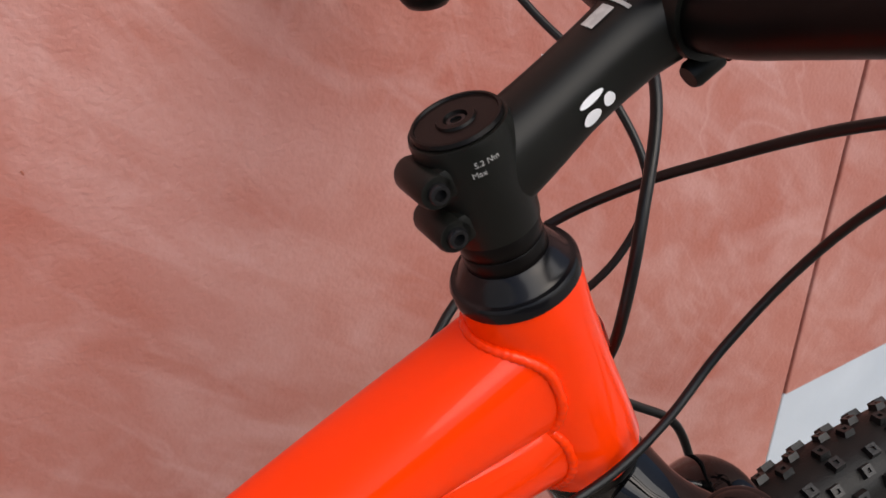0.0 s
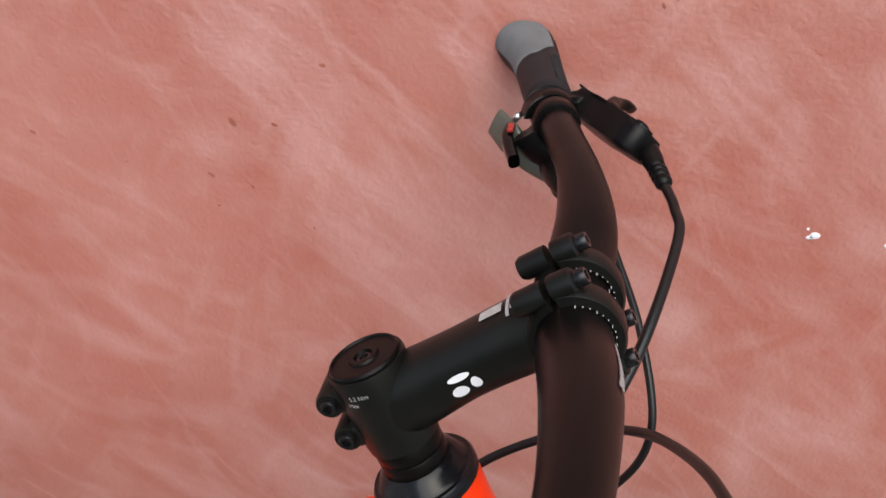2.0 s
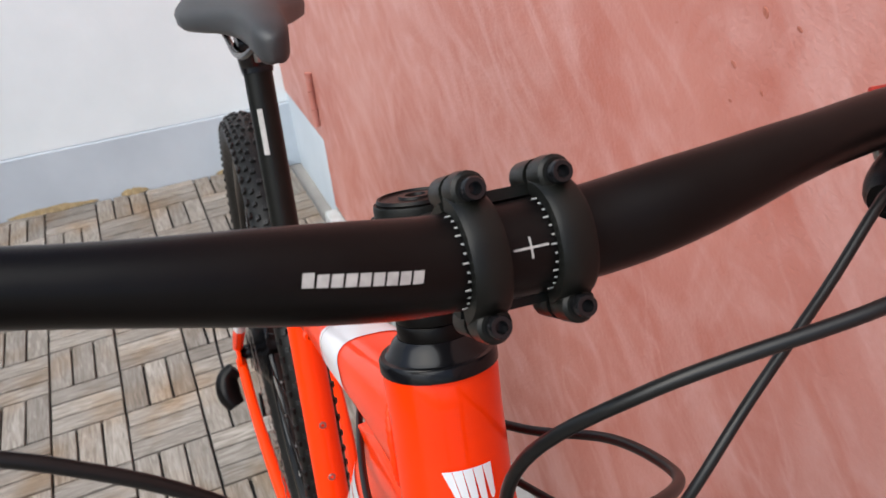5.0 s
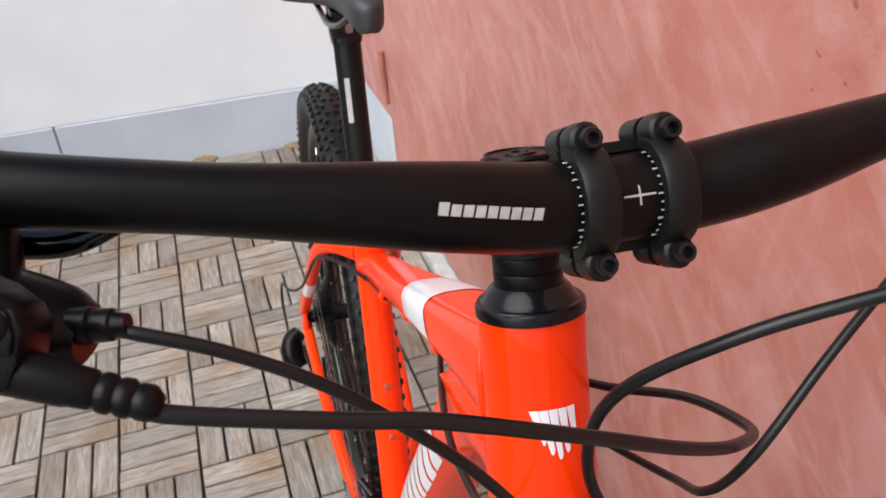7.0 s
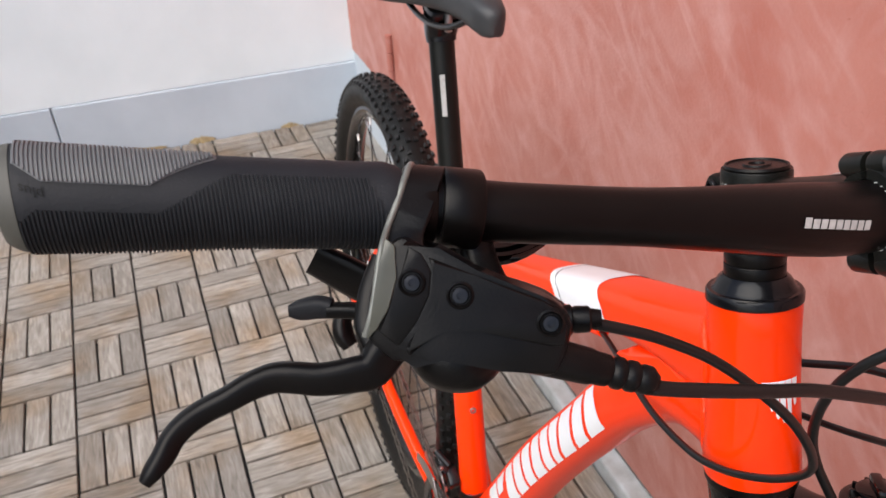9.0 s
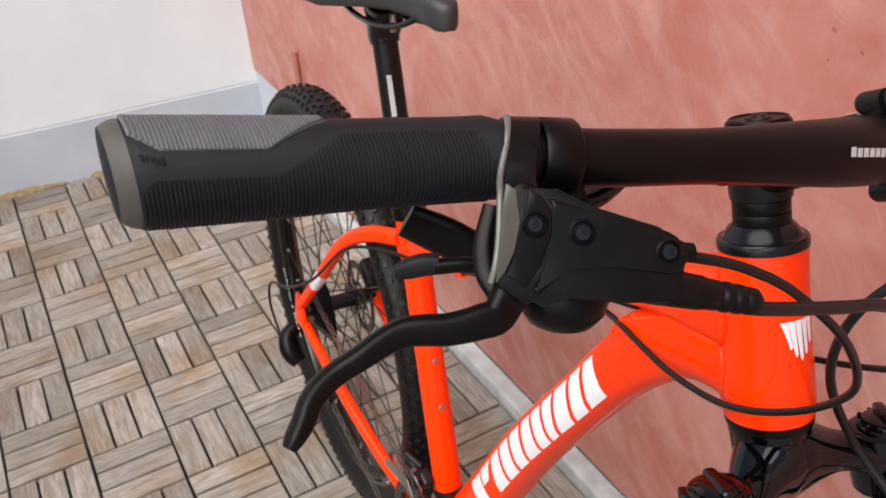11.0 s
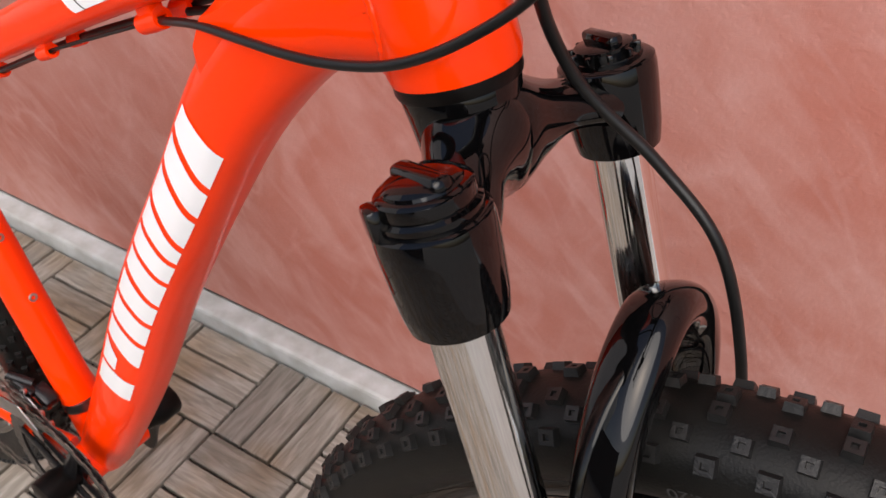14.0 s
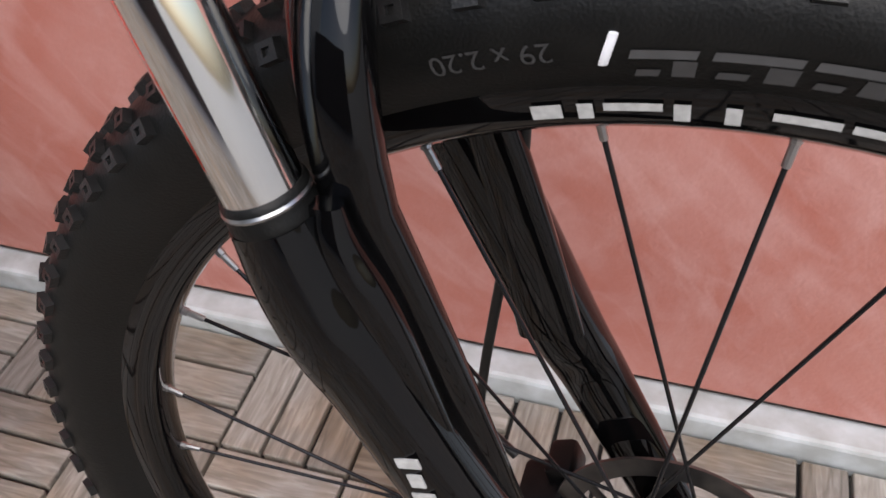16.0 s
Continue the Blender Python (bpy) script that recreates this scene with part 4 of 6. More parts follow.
def build_grip(side):
    def at(f, ang, out=0.0):
        y = side * (GRIP_ENDS[side][0] + (GRIP_ENDS[side][1] - GRIP_ENDS[side][0]) * f)
        r = grip_radius(f) + out
        wing = max(0.0, 1 - f / 0.42)      # the palm side swells towards the end
        r += (0.0085 if side > 0 else 0.0015) * wing * wing * (3 - 2 * wing) * max(0.0, math.cos(ang - radians(172))) ** 1.6
        return bar_point(y) + V(math.cos(ang), 0, math.sin(ang)) * r

    bm = bmesh.new()
    seg, n = 44, 40
    fs = [0, 0.008, 0.02, 0.04] + [0.06 + 0.9 * k / n for k in range(n)] + [0.965, 0.985, 1.0]
    rings = [[bm.verts.new(at(f, 2 * math.pi * k / seg)) for k in range(seg)] for f in fs]
    for a, b in zip(rings, rings[1:]):
        for k in range(seg):
            bm.faces.new((a[k], a[(k + 1) % seg], b[(k + 1) % seg], b[k]))
    bm.faces.new(rings[0])
    bm.faces.new(rings[-1])
    grip = part("grip", bm, GRIP, HANDLEBAR, "charcoal rubber grip with fine ribs and a grey palm pad", 50)

    # raised ribs of the front field
    bm = bmesh.new()
    count = 84
    for k in range(count):
        f = 0.052 + 0.878 * k / (count - 1)
        # upper limit of the field, in degrees from straight ahead
        high = float(np.interp(f, [0.052, 0.090, 0.375, 0.565, 0.90, 0.93], [4, 17, 14, 63, 63, 20]))
        low = -95.0
        steps = 14
        w = 0.0035
        rows = []
        for j in range(steps + 1):
            a = radians(low + (high - low) * j / steps)
            rows.append([bm.verts.new(at(f + o, a, h)) for o, h in ((-w, -0.0002), (-w * 0.5, 0.0007), (w * 0.5, 0.0007), (w, -0.0002))])
        for p, q in zip(rows, rows[1:]):
            for j in range(3):
                bm.faces.new((p[j], p[j + 1], q[j + 1], q[j]))
    part("ribs", bm, GRIP, HANDLEBAR, "", 60)
    # dusty end band
    bm = bmesh.new()
    rings = [[bm.verts.new(at(f, 2 * math.pi * q / seg, 0.0003)) for q in range(seg)] for f in (0.0, 0.012, 0.028, 0.046)]
    for p, q in zip(rings, rings[1:]):
        for j in range(seg):
            bm.faces.new((p[j], p[(j + 1) % seg], q[(j + 1) % seg], q[j]))
    part("end_band", bm, GRIP_END, HANDLEBAR, "dusty grey grip end", 50)
    if side < 0:
        lettering("grip_lettering", "plus", 0.0046, lambda u, v: at(0.092 - u / 0.13, radians(36) - v / 0.0175 + u * 16, 0.0005), MATTE, HANDLEBAR, "small black word on the grip")
    # palm pad on top, wrapping to the back
    bm = bmesh.new()
    edge = ([0.052, 0.115, 0.365, 0.540], [64, 42, 40, 88])
    rows = []
    for k in range(62):
        f = 0.050 + 0.492 * k / 61
        low = float(np.interp(f, *edge))
        rows.append([bm.verts.new(at(f, radians(low + (178 - low) * j / 14), -0.0004 if j == 0 or k in (0, 61) else 0.0005)) for j in range(15)])
    for p, q in zip(rows, rows[1:]):
        for j in range(14):
            bm.faces.new((p[j], p[j + 1], q[j + 1], q[j]))
    for k in range(46):
        f = 0.060 + 0.466 * k / 45
        low = float(np.interp(f, *edge)) + 5
        rows = []
        for j in range(13):
            a = radians(low + (178 - low) * j / 12)
            rows.append([bm.verts.new(at(f + o, a, h)) for o, h in ((-0.0044, 0.0004), (-0.0024, 0.0011), (0.0024, 0.0011), (0.0044, 0.0004))])
        for p, q in zip(rows, rows[1:]):
            for j in range(3):
                bm.faces.new((p[j], p[j + 1], q[j + 1], q[j]))
    part("palm_pad", bm, GRIP_PAD, HANDLEBAR, "light grey ribbed palm pad", 60)
    return grip


for side in (-1, 1):
    build_grip(side)


def build_controls(side):
    """Brake lever with its reservoir, band clamp, and the shifter under it. side -1: the bike's right."""
    def P(x, y, z):
        return V(x, side * y, z)
    # band clamps round the bar
    for y, w, r, name in ((0.2220 if side < 0 else 0.2100, 0.011, 0.0144, "brake_clamp"), (0.2078 if side < 0 else 0.1920, 0.0145, 0.0144, "shifter_clamp")):
        c = bar_point(side * y)
        way = (bar_point(side * (y + 0.01)) - bar_point(side * (y - 0.01))).normalized()
        bm = bmesh.new()
        lathe(bm, [(r - 0.003, -w / 2), (r - 0.0008, -w / 2), (r, -w / 2 + 0.001), (r, w / 2 - 0.001), (r - 0.0008, w / 2), (r - 0.003, w / 2)], aim(c, way), 30)
        part(name, bm, MATTE, HANDLEBAR, "black clamp band round the bar")
    # lever body: a tapered flat housing that faces forward and up, its outline in its own plane
    origin = P(0.0364, 0.2013, 1.0544)
    u = P(0.472, -0.857, -0.208).normalized()
    n = P(0.819, 0.340, 0.462).normalized()
    v = n.cross(u).normalized() * (1 if side < 0 else -1)
    face = Matrix(((u.x, v.x, n.x, origin.x), (u.y, v.y, n.y, origin.y), (u.z, v.z, n.z, origin.z), (0, 0, 0, 1)))
    bm = bmesh.new()
    slab(bm, [(-0.0375, 0.0100), (-0.0330, 0.0150), (-0.0200, 0.0112), (-0.0043, 0.0103), (0.0200, 0.0080), (0.0290, 0.0062), (0.0335, 0.0010), (0.0342, -0.0091), (0.0330, -0.0185), (0.0135, -0.0218), (-0.0071, -0.0238), (-0.0170, -0.0262), (-0.0230, -0.0300), (-0.0345, -0.0250), (-0.0372, -0.0110)], face @ pose(0, 0, -0.0098), 0.0186, 0.0030)
    slab(bm, [(-0.0300, 0.0120), (-0.0247, 0.0108), (-0.0196, 0.0057), (-0.0180, -0.0029), (-0.0197, -0.0134), (-0.0235, -0.0235), (-0.0322, -0.0200), (-0.0303, -0.0100), (-0.0298, 0.0)], face @ pose(0, 0, -0.0016), 0.0034, 0.0010)
    slab(bm, [(-0.0225, 0.0102), (-0.0043, 0.0085), (0.0200, 0.0068), (0.0285, 0.0046), (0.0318, -0.0010), (0.0325, -0.0065), (0.0280, -0.0082), (0.0025, -0.0100), (-0.0105, -0.0125), (-0.0150, -0.0175), (-0.0190, -0.0255), (-0.0212, -0.0228), (-0.0178, -0.0134), (-0.0162, -0.0029), (-0.0178, 0.0057)], face @ pose(0, 0, -0.0012), 0.0042, 0.0012)
    # neck: a broad strap from the body up and over the bar
    left, right = V(-0.0382, 0.0232, -0.0314), V(-0.0255, 0.0258, -0.0342)
    strap = []
    for ang in (125, 95, 65, 35, 8):
        way = V(0, math.sin(radians(ang)), math.cos(radians(ang)))
        strap.append((*(left + way * 0.0164), *(right + way * 0.0164), *(-way)))
    strap += [(-0.0388, 0.0150, -0.0105, -0.0262, 0.0160, -0.0085, 0, 0, -1), (-0.0378, 0.0070, -0.0045, -0.0235, 0.0100, -0.0030, 0, 0, -1), (-0.0366, -0.0030, -0.0030, -0.0230, 0.0020, -0.0025, 0, 0, -1)]
    rows = []
    for q in smooth_path(strap, 4):
        a, b, way = face @ Vector(q[0:3]), face @ Vector(q[3:6]), face.to_3x3() @ Vector(q[6:9])
        e = (b - a).normalized() * 0.0008
        rows.append([bm.verts.new(p) for p in (a + way * 0.006, a + way * 0.0008, a + e, b - e, b + way * 0.0008, b + way * 0.006)])
    for p, q in zip(rows, rows[1:]):
        for k in range(6):
            bm.faces.new((p[k], p[(k + 1) % 6], q[(k + 1) % 6], q[k]))
    bm.faces.new(rows[0])
    bm.faces.new(rows[-1])
    lever_body = part("brake_lever_body", bm, PLASTIC, bike, "black brake lever body with three small screws", 40)
    for su, sv in ((-0.0252, 0.0), (-0.0078, 0.0005), (0.0252, -0.0002)):
        p = face @ V(su, sv, 0.0006 if su < -0.02 else 0.0017)
        bm = bmesh.new()
        lathe(bm, [(0.0046, -0.004), (0.0050, -0.0020), (0.0050, -0.0004), (0.0043, 0.0003), (0.0036, -0.0006)], aim(p, n), 18, top=False)
        part("screw_boss", bm, PLASTIC, lever_body, "", 30)
        bm = bmesh.new()
        lathe(bm, [(0.0030, -0.003), (0.0032, -0.0002), (0.0027, 0.0007), (0.0013, 0.0008), (0.0011, -0.0004)], aim(p, n), 14)
        part("screw", bm, SCREW, lever_body, "small dark screw", 30)
    # grey inlay and pale edge beside the grip
    bm = bmesh.new()
    slab(bm, [(-0.0385, 0.0125), (-0.0345, 0.0108), (-0.0308, 0.0), (-0.0306, -0.0110), (-0.0325, -0.0190), (-0.0348, -0.0235), (-0.0366, -0.0100), (-0.0378, 0.0010)], face @ pose(0, 0, -0.0002), 0.0016, 0.0004)
    part("inlay", bm, LEVER_GREY if side < 0 else PLASTIC, lever_body, "smoky grey crescent inlay" if side < 0 else "")
    bm = bmesh.new()
    edge = [tuple(Vector(q[0:3]) - V(0.0004, 0, 0) + Vector(q[6:9]) * 0.0012) for q in strap[1:6]] + [(-0.0388, 0.0075, -0.0050), (-0.0376, -0.0010, -0.0030), (-0.0364, -0.0090, -0.0026), (-0.0358, -0.0175, -0.0030), (-0.0360, -0.0235, -0.0045)]
    Tube(smooth_path([(*(face @ V(*q)), 0.0013, 0.0022) for q in edge], 6), False, 3.0).build(bm, 12)
    part("edge_strip", bm, EDGE_GREY if side < 0 else PLASTIC, lever_body, "pale grey edge strip" if side < 0 else "black edge strip", 60)
    # curled tongue behind the blade's root
    bm = bmesh.new()
    Tube(smooth_path([(*(face @ V(-0.040, 0.004, -0.016)), 0.003, 0.0016), (*(face @ V(-0.0405, -0.010, -0.014)), 0.0035, 0.0018), (*(face @ V(-0.038, -0.021, -0.010)), 0.0038, 0.0022), (*(face @ V(-0.033, -0.027, -0.008)), 0.004, 0.003)], 5), False, 2.4).build(bm, 12)
    part("reach_link", bm, PLASTIC, lever_body, "glossy reach link", 60)
    # hose boot
    bm = bmesh.new()
    a, b = face @ V(0.030, -0.0135, -0.009), P(0.0615 if side < 0 else 0.0535, 0.140, 1.0215)
    Tube([(*a.lerp(b, f), r) for f, r in ((-0.15, 0.0075), (0.35, 0.0068), (0.40, 0.0062), (0.52, 0.0060), (0.55, 0.0050), (0.59, 0.0061), (0.65, 0.0061), (0.68, 0.0050), (0.72, 0.0059), (0.78, 0.0059), (0.81, 0.0048), (0.85, 0.0056), (0.93, 0.0054), (1.0, 0.0030))]).build(bm, 20)
    part("hose_boot", bm, PLASTIC, lever_body, "ribbed rubber hose boot", 60)
    # lever blade; the wall-side one is pulled further out
    out = V(0.010, 0, 0.013) if side > 0 else V(0, 0, 0)
    bm = bmesh.new()
    blade = [(*(face @ V(-0.020, -0.019, -0.009)), 0.0058, 0.0080), (*(face @ V(-0.027, -0.0255, -0.009)), 0.0056, 0.0080)]
    spine = ((0.0280, 0.2385, 1.0272, 0.0072, 0.2), (0.0272, 0.2455, 1.0260, 0.0068, 0.36), (0.0260, 0.2515, 1.0252, 0.0064, 0.47), (0.0240, 0.2584, 1.0246, 0.0061, 0.6), (0.0209, 0.2660, 1.0250, 0.0059, 0.7), (0.0183, 0.2727, 1.0246, 0.0056, 0.8), (0.0176, 0.2808, 1.0226, 0.0051, 0.9), (0.0180, 0.2895, 1.0193, 0.0046, 1.0), (0.0173, 0.2982, 1.0155, 0.0044, 1.0), (0.0185, 0.3053, 1.0124, 0.0043, 1.0), (0.0208, 0.3107, 1.0090, 0.0042, 1.0), (0.0243, 0.3148, 1.0049, 0.0040, 1.0), (0.0271, 0.3194, 1.0013, 0.0032, 0.9), (0.0288, 0.3225, 0.9986, 0.0022, 0.9))
    blade += [(*(P(x, y, z) + out * k), 0.0042 if w > 0.003 else 0.003, w) for x, y, z, w, k in spine]
    Tube(smooth_path(blade, 4), False, 2.8).build(bm, 20)
    part("lever_blade", bm, MATTE, lever_body, "curved black brake lever blade", 60)
    # shifter pod under the bar
    bm = bmesh.new()
    Tube(smooth_path([(*P(0.004, 0.212, 1.040), 0.008, 0.006), (*P(0.008, 0.204, 1.036), 0.0145, 0.0105), (*P(0.013, 0.188, 1.030), 0.0180, 0.0125), (*P(0.020, 0.170, 1.026), 0.0160, 0.0110), (*P(0.024, 0.161, 1.025), 0.010, 0.008)], 6), False, 2.6).build(bm, 24)
    q = P(-0.0137, 0.187, 1.0645)
    Tube(smooth_path([(*(q + P(0.002, 0, -0.010)), 0.007, 0.010), (*(q + P(0.010, 0, -0.022)), 0.008, 0.010), (*P(0.014, 0.187, 1.034), 0.009, 0.011)], 3), False, 3).build(bm, 14)
    lathe(bm, [(0.0080, -0.0115), (0.0140, -0.0100), (0.0175, -0.0050), (0.0182, 0.0010), (0.0165, 0.0070), (0.0120, 0.0115), (0.0060, 0.0140)], aim(P(0.0190, 0.2030, 1.0110 if side > 0 else 1.0195), P(-0.12, -0.10, 1.0)), 26)
    Tube(smooth_path([(*P(0.018, 0.204, 1.012), 0.0150, 0.0085), (*P(0.016, 0.196, 1.020), 0.0165, 0.0100), (*P(0.012, 0.188, 1.028), 0.0165, 0.0110)], 3), False, 2.6).build(bm, 18)
    pod = part("shifter_pod", bm, PLASTIC, bike, "black rounded shifter pod under the bar", 50)
    bm = bmesh.new()
    slab(bm, [(-0.0055, -0.0011), (0.0055, -0.0011), (0.0055, 0.0011), (-0.0055, 0.0011)], aim(P(0.031, 0.176, 1.0375), P(0.80, -0.1, 0.59)) @ pose(0, 0, 0, 0, 0, 15 * side), 0.0006)
    part("mark", bm, INK, pod, "pale printed bar")
    bm = bmesh.new()
    a, b = P(0.024, 0.166, 1.029), P(0.031, 0.148, 1.031)
    Tube([(*a.lerp(b, f), r) for f, r in ((0.0, 0.0060), (0.40, 0.0060), (0.43, 0.0050), (0.50, 0.0054), (0.75, 0.0052), (0.8, 0.0042), (1.0, 0.0034))]).build(bm, 14)
    part("barrel_adjuster", bm, PLASTIC, pod, "black barrel adjuster", 30)
    # thumb levers on the rider's side
    if side < 0:
        paddle = [(*P(0.006, 0.196, 1.016), 0.004, 0.006), (*P(-0.010, 0.210, 1.018), 0.0035, 0.006), (*P(-0.024, 0.229, 1.029), 0.0035, 0.0095), (*P(-0.034, 0.246, 1.0385), 0.0030, 0.0085)]
    else:
        paddle = [(*P(0.002, 0.186, 1.024), 0.004, 0.006), (*P(-0.014, 0.192, 1.032), 0.0035, 0.0065), (*P(-0.024, 0.203, 1.043), 0.0035, 0.0115), (*P(-0.036, 0.219, 1.051), 0.0030, 0.0105)]
    bm = bmesh.new()
    Tube(smooth_path([*paddle], 5), False, 3).build(bm, 12)
    part("thumb_lever", bm, LEVER_GREY if side > 0 else PLASTIC, pod, "smoky grey thumb lever paddle" if side > 0 else "black thumb lever paddle", 50)
    bm = bmesh.new()
    Tube(smooth_path([(*P(0.010, 0.203, 1.022), 0.0035, 0.005), (*P(-0.001, 0.2330, 1.031), 0.0030, 0.0032), (*P(-0.007, 0.2470, 1.031), 0.0028, 0.0030)], 5), False, 3).build(bm, 12)
    release = part("release_lever", bm, PLASTIC, pod, "black release lever", 50)
    bm = bmesh.new()
    Tube(smooth_path([(*P(-0.007, 0.2450, 1.0315), 0.0030, 0.0040), (*P(-0.010, 0.2500, 1.0312), 0.0034, 0.0046), (*P(-0.013, 0.2565, 1.0292), 0.0028, 0.0042), (*P(-0.014, 0.2610, 1.0290), 0.0014, 0.0024)], 5), False, 3).build(bm, 14)
    part("tip", bm, GRIP, release, "charcoal grey lever tip", 50)
    bm = bmesh.new()
    if side < 0:
        Tube(smooth_path([(*P(-0.0200, 0.200, 1.042), 0.0060, 0.0050), (*P(-0.0195, 0.182, 1.038), 0.0075, 0.0050), (*P(-0.0185, 0.166, 1.0372), 0.0080, 0.0050), (*P(-0.0215, 0.150, 1.0415), 0.0078, 0.0046), (*P(-0.0228, 0.1445, 1.0438), 0.0066, 0.0034)], 5), False, 3).build(bm, 18)
    else:
        Tube(smooth_path([(*P(-0.024, 0.204, 1.050), 0.004, 0.006), (*P(-0.025, 0.190, 1.047), 0.0045, 0.007), (*P(-0.020, 0.172, 1.040), 0.004, 0.006)], 4), False, 3).build(bm, 14)
    part("gear_window", bm, GLOSS, pod, "glossy gear indicator", 50)
    bm = bmesh.new()
    if side < 0:
        box(bm, (0.0090, 0.0080, 0.0030), Matrix.Translation(P(-0.0222, 0.1545, 1.0440)) @ pose(0, 0, 0, 14, -18, 0), 0.0012)
    else:
        box(bm, (0.004, 0.012, 0.003), Matrix.Translation(P(-0.0230, 0.193, 1.0560)), 0.0008)
    part("red_pointer", bm, RED_PLASTIC, pod, "red pointer strip")
    socket_bolt("pod_screw", P(-0.026 if side < 0 else -0.021, 0.206, 1.056 if side < 0 else 1.060), (-0.7, 0, 0.7), 0.0036, 0.004, pod, STEEL, "bright screw")
    return lever_body, pod


TURNED = {}
SIZE = Matrix.Diagonal((0.92, 0.92, 0.92, 1))


def about(p, m):
    return Matrix.Translation(p) @ m @ Matrix.Translation(-p)


for side in (-1, 1):
    for ob in build_controls(side):
        if side < 0:
            TURNED[ob.name] = about(V(0.2477, -0.3816, 1.2135), SIZE)
        elif ob.name.startswith("brake"):   # the wall-side lever is turned up a little on the bar
            TURNED[ob.name] = Matrix.Translation(V(-0.0085, 0.2075, 1.0550)) @ Matrix.Rotation(radians(-17), 4, "Y") @ SIZE @ Matrix.Translation(V(0.0176, -0.205, -1.066))
        else:
            TURNED[ob.name] = Matrix.Translation(V(-0.003, 0, 0.001)) @ about(V(0, 0.2, 1.04), SIZE)


# ---------------- fork ----------------
LEG_F, LEG_Y = 0.0285, 0.0707


def leg(d, y, f=0.0):
    """A point on a fork leg, d below the stem cap along the axis."""
    return on_axis(d, LEG_F + f, y * LEG_Y)


def build_fork():
    bm = bmesh.new()
    # crown: tapered centre boss, webbed arms that arch over the tyre, leg sockets
    Tube([(*on_axis(d), r) for d, r in ((HEAD_LOW + 0.004, 0.0250), (HEAD_LOW + 0.007, 0.0258), (HEAD_LOW + 0.012, 0.0252), (HEAD_LOW + 0.024, 0.0240), (HEAD_LOW + 0.036, 0.0232), (HEAD_LOW + 0.046, 0.0226), (HEAD_LOW + 0.053, 0.0200), (HEAD_LOW + 0.058, 0.0120))], True).build(bm, 40)
    for y in (-1, 1):
        web = [(0.217, 0.004, 0.0, 0.0240, 0.0260), (0.217, 0.008, 0.012, 0.0225, 0.0245), (0.218, 0.013, 0.024, 0.0185, 0.0175), (0.2195, 0.019, 0.036, 0.0150, 0.0105), (0.2225, 0.0245, 0.048, 0.0150, 0.0092), (0.2260, 0.0275, 0.060, 0.0170, 0.0120), (0.2290, 0.0285, 0.0700, 0.0185, 0.0165)]
        Tube(smooth_path([(*on_axis(d, f, y * yy), a, b) for d, f, yy, a, b in web], 6), False, 2.5).build(bm, 32)
    fork = part("fork_crown", bm, GLOSS, bike, "glossy black fork crown", 60)
    for y in (-1, 1):
        bm = bmesh.new()
        m = aim(leg(0, y), AXIS)
        lathe(bm, [(0.0150, -0.2545), (0.0196, -0.2540), (0.0204, -0.2500), (0.0212, -0.2440), (0.0225, -0.2250), (0.0227, -0.2160), (0.0222, -0.2125), (0.0204, -0.2112), (0.0150, -0.2108)], m, 40)
        part("leg_socket", bm, GLOSS, fork, "glossy black leg socket", 40)
        bm = bmesh.new()
        if y < 0:
            lathe(bm, [(0.0192, -0.2120), (0.0199, -0.2105), (0.0199, -0.2078), (0.0180, -0.2066), (0.0184, -0.2052), (0.0182, -0.2012), (0.0168, -0.2000), (0.0130, -0.1996)], m, 36)
            lathe(bm, [(0.0150, -0.2000), (0.0146, -0.1985), (0.0120, -0.1968), (0.0070, -0.1960)], m, 36)
            box(bm, (0.0300, 0.0090, 0.0075), m @ pose(0, 0, -0.1978, 0, 0, 70), 0.0032, 3)
            box(bm, (0.0060, 0.0110, 0.0130), m @ pose(0, 0, 0, 0, 0, -35) @ pose(0.0200, 0, -0.2070), 0.0020)
        else:
            lathe(bm, [(0.0165, -0.2125), (0.0172, -0.2112), (0.0172, -0.2090), (0.0130, -0.2082), (0.0134, -0.2050), (0.0120, -0.2042)], m, 32)
            for k in range(10):
                box(bm, (0.0040, 0.0026, 0.0050), m @ pose(0, 0, 0, 0, 0, 36 * k) @ pose(0.0148, 0, -0.2080), 0.0008)
            box(bm, (0.024, 0.0075, 0.0060), m @ pose(0, 0, -0.2022, 0, 0, 60), 0.0022)
        part("adjuster_knob", bm, GLOSS, fork, "black plastic adjuster knob", 40)
        bm = bmesh.new()
        lathe(bm, [(0.0140, -0.400), (0.0140, -0.240)], m, 40)
        part("stanchion", bm, CHROME, bike, "bright chrome fork stanchion", 60)
        # seal and lower leg
        bm = bmesh.new()
        lathe(bm, [(0.0146, -0.398), (0.0154, -0.396), (0.0156, -0.391), (0.0150, -0.389), (0.0154, -0.3865), (0.0150, -0.3840), (0.0142, -0.383)], m, 32)
        part("wiper_seal", bm, RUBBER, bike, "black wiper seal with a bright ring", 40)
        bm = bmesh.new()
        lathe(bm, [(0.0154, -0.3878), (0.0158, -0.3868), (0.0154, -0.3858)], m, 32)
        part("seal_ring", bm, STEEL, bike, "thin bright seal ring")
        low = FRONT_AXLE + V(0, y * 0.054, 0)
        bm = bmesh.new()
